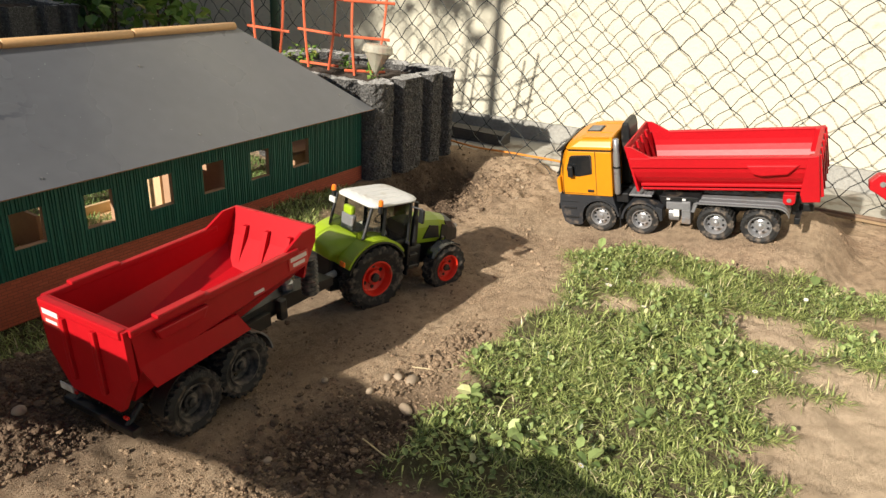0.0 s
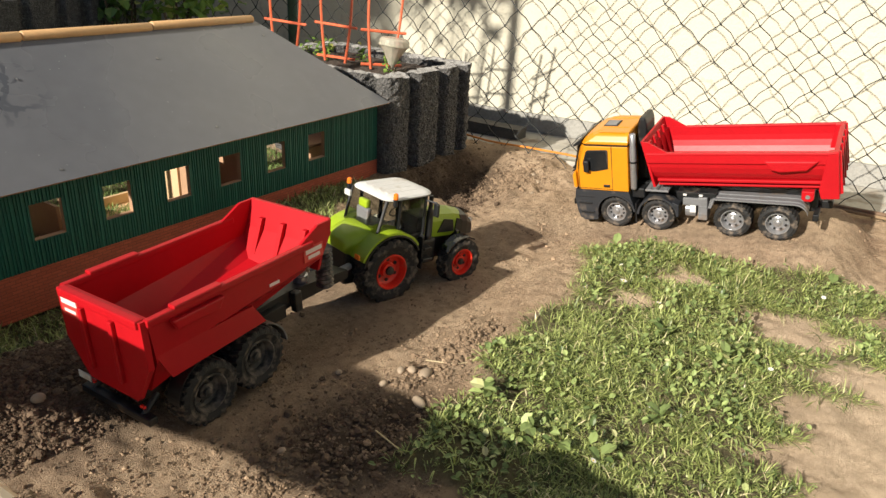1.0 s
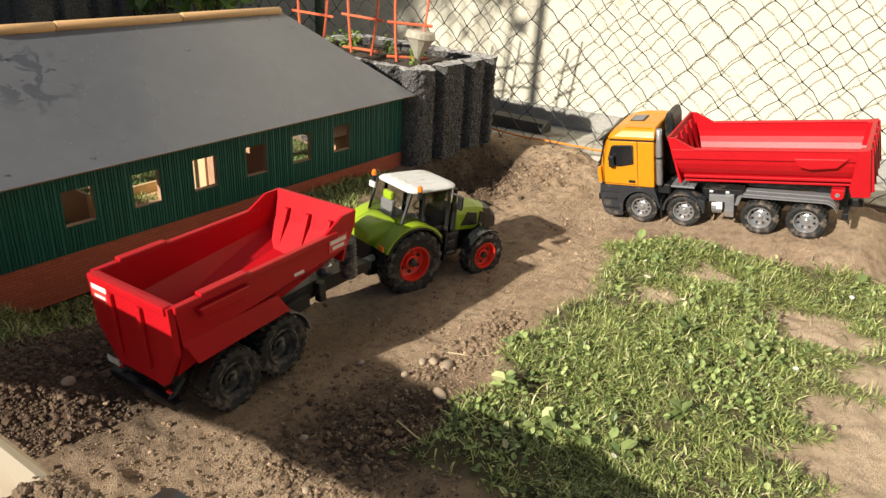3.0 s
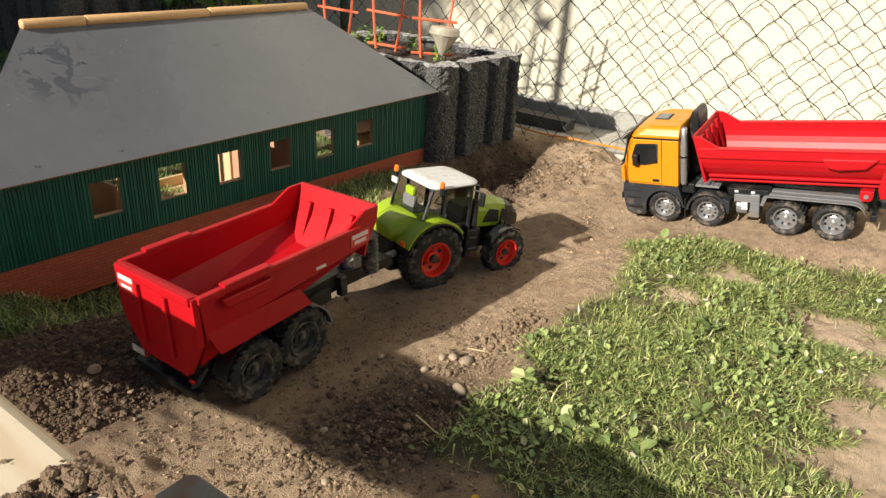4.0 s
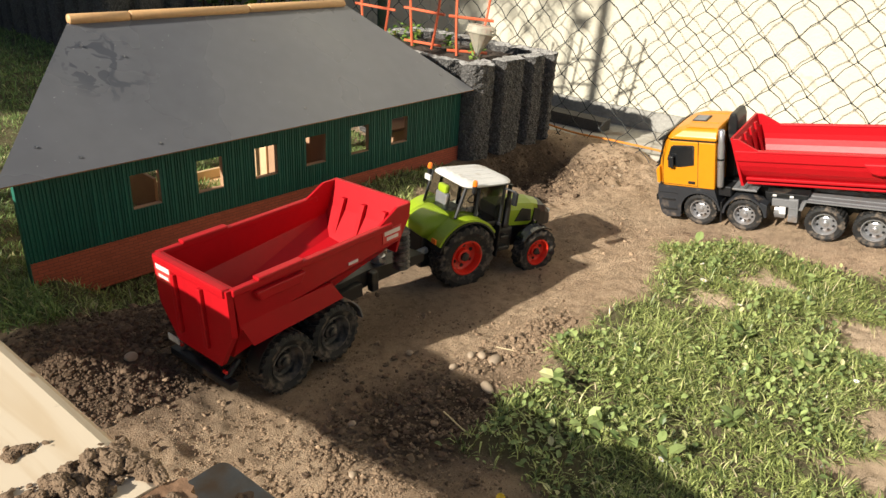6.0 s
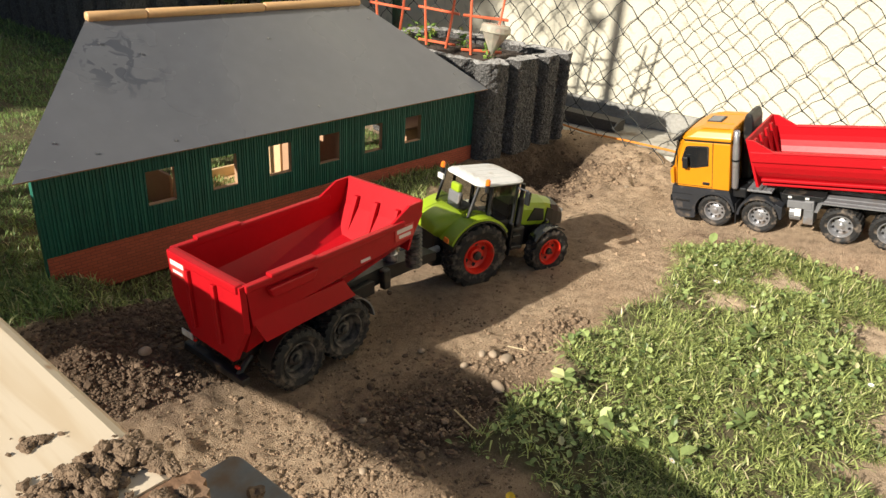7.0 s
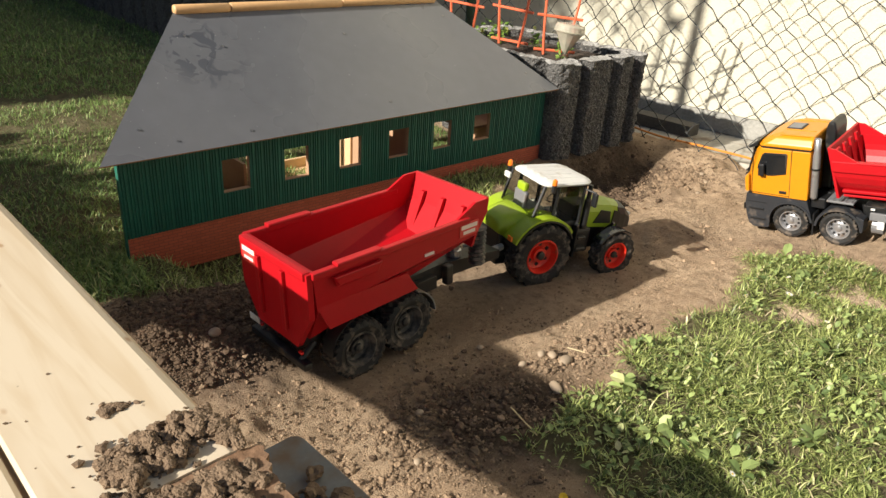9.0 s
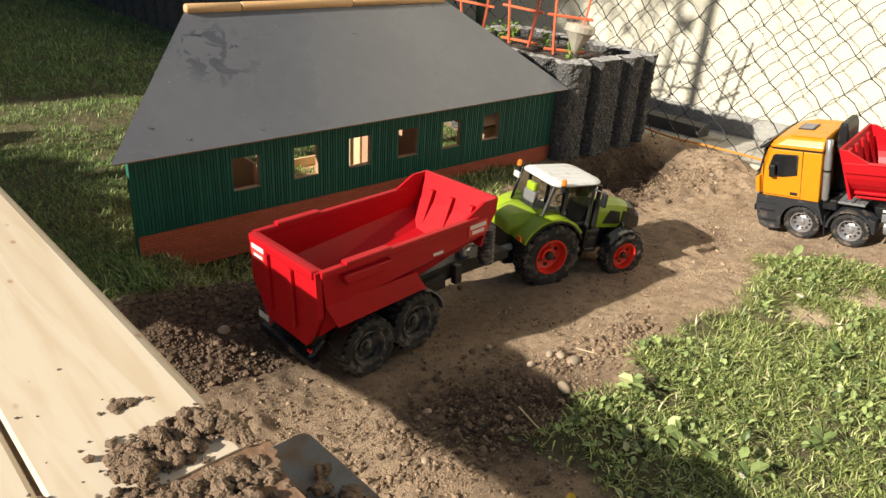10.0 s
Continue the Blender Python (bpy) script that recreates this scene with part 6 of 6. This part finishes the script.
# rear body and mudguards
deck = loft([[(x, TYC + u * w, z) for u, z in ((-1, zb), (-1, zt - .014), (-.93, zt - .007), (-.78, zt - .002), (-.5, zt), (.5, zt), (.78, zt - .002), (.93, zt - .007), (1, zt - .014), (1, zb))] for x, w, zb, zt in ((-.074, .028, .088, .104), (-.070, .030, .084, .109), (-.058, .034, .080, .115), (-.042, .038, .080, .1195), (-.022, .042, .082, .1225), (-.006, .044, .086, .119))])
part("rear_deck", deck, M_LIME, tractor, smooth=True)
for s in (-1, 1):
    y0, y1 = (.003, .046) if s < 0 else (.141, .098)
    md = part("rear_mudguard", arch(0, .0625, .0665, y0, y1, .055, 34, 158, n=20), M_LIME, tractor, "lime green rear mudguard")
    part("guard_lining", arch(0, .0595, .0622, y0 - .002 * s * -1, y1, .055, 26, 166, n=20), M_BLACK, md)
    part("guard_side", arch(0, .0590, .0680, y1, y1 + s * .003, .055, 36, 156, n=20), M_LIME, md)
    part("guard_lamp", box(-.068, -.0655, y0 + (.004 if s < 0 else -.016), y0 + (.016 if s < 0 else -.004), .084, .092), M_AMBER, md)
    fy = .012 if s < 0 else .132
    part("front_mudguard", arch(WB, .0455, .0480, fy - .010, fy + .014, .0380, 58, 150, n=12), M_WINDOW, tractor)
    part("mudguard_stay", rod_between((WB, fy + (.014 if s < 0 else -.012), .092), (WB, TYC + s * .03, .074), .003), M_BLACK, tractor)
# cab
CX0, CX1, CZ0, CZ1 = -.028, .076, .100, .172
floor_b = part("cab_frame", box(CX0, CX1, TYC - .046, TYC + .046, .092, .103, .003), M_BLACK, tractor, "black cab frame")
for xa, xb in ((CX0 + .004, CX0 + .022), (.022, .022), (CX1 + .004, CX1 + .002)):
    for s in (-1, 1):
        part("pillar", rod_between((xa, TYC + s * .047, CZ0), (xb, TYC + s * .050, CZ1), .0032, n=6), M_BLACK, floor_b)
gl = loft([[(CX0 - .001, TYC - .046, .104), (CX1 + .004, TYC - .046, .104), (CX1 + .004, TYC + .046, .104), (CX0 - .001, TYC + .046, .104)], [(CX0 + .022, TYC - .049, .171), (CX1 + .002, TYC - .049, .171), (CX1 + .002, TYC + .049, .171), (CX0 + .022, TYC + .049, .171)]])
glass = part("cab_glazing", gl, M_GLASS, floor_b, "tinted plastic cab windows")
def roof_ring(grow, z):
    """Outline of the roof with well rounded corners."""
    pts = []
    for cx, cy, r, a0 in ((.074, .028, .025, 0), (.010, .036, .018, 90), (.010, -.036, .018, 180), (.074, -.028, .025, 270)):
        for k in range(6):
            a = radians(a0 + k * 18)
            pts.append((cx + (r + grow) * math.cos(a), TYC + cy + (r + grow) * math.sin(a), z))
    return pts


rf = loft([roof_ring(-.004, .1700), roof_ring(0, .1712), roof_ring(.0005, .1735), roof_ring(-.003, .1762), roof_ring(-.010, .1785), roof_ring(-.016, .1792)])
roof = part("cab_roof", rf, M_WHITE, tractor, "scratched white cab roof")
for y in (-.03, -.01, .01, .03):
    part("roof_rib", soften(box(.006, .072, TYC + y - .004, TYC + y + .004, .1780, .1797), .0003), M_WHITE, roof)
for x, y in ((.006, -.057), (-.012, .052)):
    part("beacon_base", rod_between((x, TYC + y, .164), (x, TYC + y, .176), .004), M_BLACK, roof)
    part("beacon", lathe([(.0038, .1755), (.0044, .177), (.0040, .184), (.0022, .186)], 12, axis="z"), M_AMBER, roof, "orange warning beacon", pose(x, TYC + y, 0))
part("work_lamp", box(-.026, -.021, TYC + .030, TYC + .046, .160, .170, .001), M_WHITE, roof)
seat = part("seat", soften(box(-.012, .022, TYC - .018, TYC + .018, .104, .124), .005), M_GREY, tractor, "grey driver's seat")
part("backrest", soften(box(-.020, -.010, TYC - .017, TYC + .017, .118, .150), .004), M_GREY, seat)
part("headrest", soften(box(-.020, -.010, TYC - .012, TYC + .012, .149, .164), .004), M_LIME, seat, "lime headrest")
part("steering_column", rod_between((.066, TYC, .100), (.050, TYC, .134), .003), M_BLACK, tractor)
sw = lathe([(.0150, -.0012), (.0162, 0), (.0150, .0012), (.0138, 0)], 20, axis="z", close=True)
part("steering_wheel", sw, M_BLACK, tractor, "", pose(.049, TYC, .136, 0, -28, 0))
for s in (-1, 1):
    part("exhaust" if s < 0 else "air_pipe", lathe([(.006, .088), (.0065, .095), (.0065, .140), (.004, .144), (.004, .168)], 12, axis="z"), M_BLACK, tractor, "", pose(.094, TYC + s * .046, 0))
    part("mirror", soften(box(.082, .088, TYC + s * .066, TYC + s * .078, .138, .163), .003), M_BLACK, tractor)
    part("mirror_arm", rod_between((.078, TYC + s * .048, .163), (.085, TYC + s * .072, .163), .0018), M_BLACK, tractor)
    part("step", box(.075, .098, TYC + s * .038, TYC + s * .060, .050, .056, .001), M_BLACK, tractor)
    part("step", box(.078, .096, TYC + s * .040, TYC + s * .058, .070, .076, .001), M_BLACK, tractor)
    part("step_frame", box(.074, .078, TYC + s * .040, TYC + s * .056, .036, .100, .001), M_BLACK, tractor)
    part("fuel_tank", soften(box(.055, .115, TYC + s * .026, TYC + s * .046, .040, .086), .005), M_BLACK, tractor)
part("rear_hitch", soften(box(-.070, -.034, TYC - .030, TYC + .030, .026, .090), .005), M_BLACK, tractor)
for s in (-1, 1):
    part("lift_arm", rod_between((-.035, TYC + s * .022, .050), (-.098, TYC + s * .030, .036), .005), M_BLACK, tractor)
    part("lift_rod", rod_between((-.040, TYC + s * .024, .092), (-.082, TYC + s * .028, .042), .003), M_BLACK, tractor)

# -- red loader arm of another toy, by the fence --
arm = thing("toy_excavator_arm", "red toy excavator arm with a grey bar", "toy excavator", pose(1.44, -1.085, 0, 0, 0, -78))
ab = prism([(-.02, .130), (-.006, .148), (.012, .150), (.030, .135), (.10, .085), (.10, .050), (.0, .105), (-.016, .112)], "y", -.012, .012)
part("arm", soften(ab, .003), M_RED, arm)
part("pin", rod_between((.006, -.014, .128), (.006, .014, .128), .006, n=12), M_CHROME, arm)
part("bar", rod_between((.01, .0, .140), (.10, .004, .140), .010, n=10), M_GREY, arm)
part("foot", soften(box(.085, .125, -.03, .03, -.005, .065), .004), M_RED, arm)
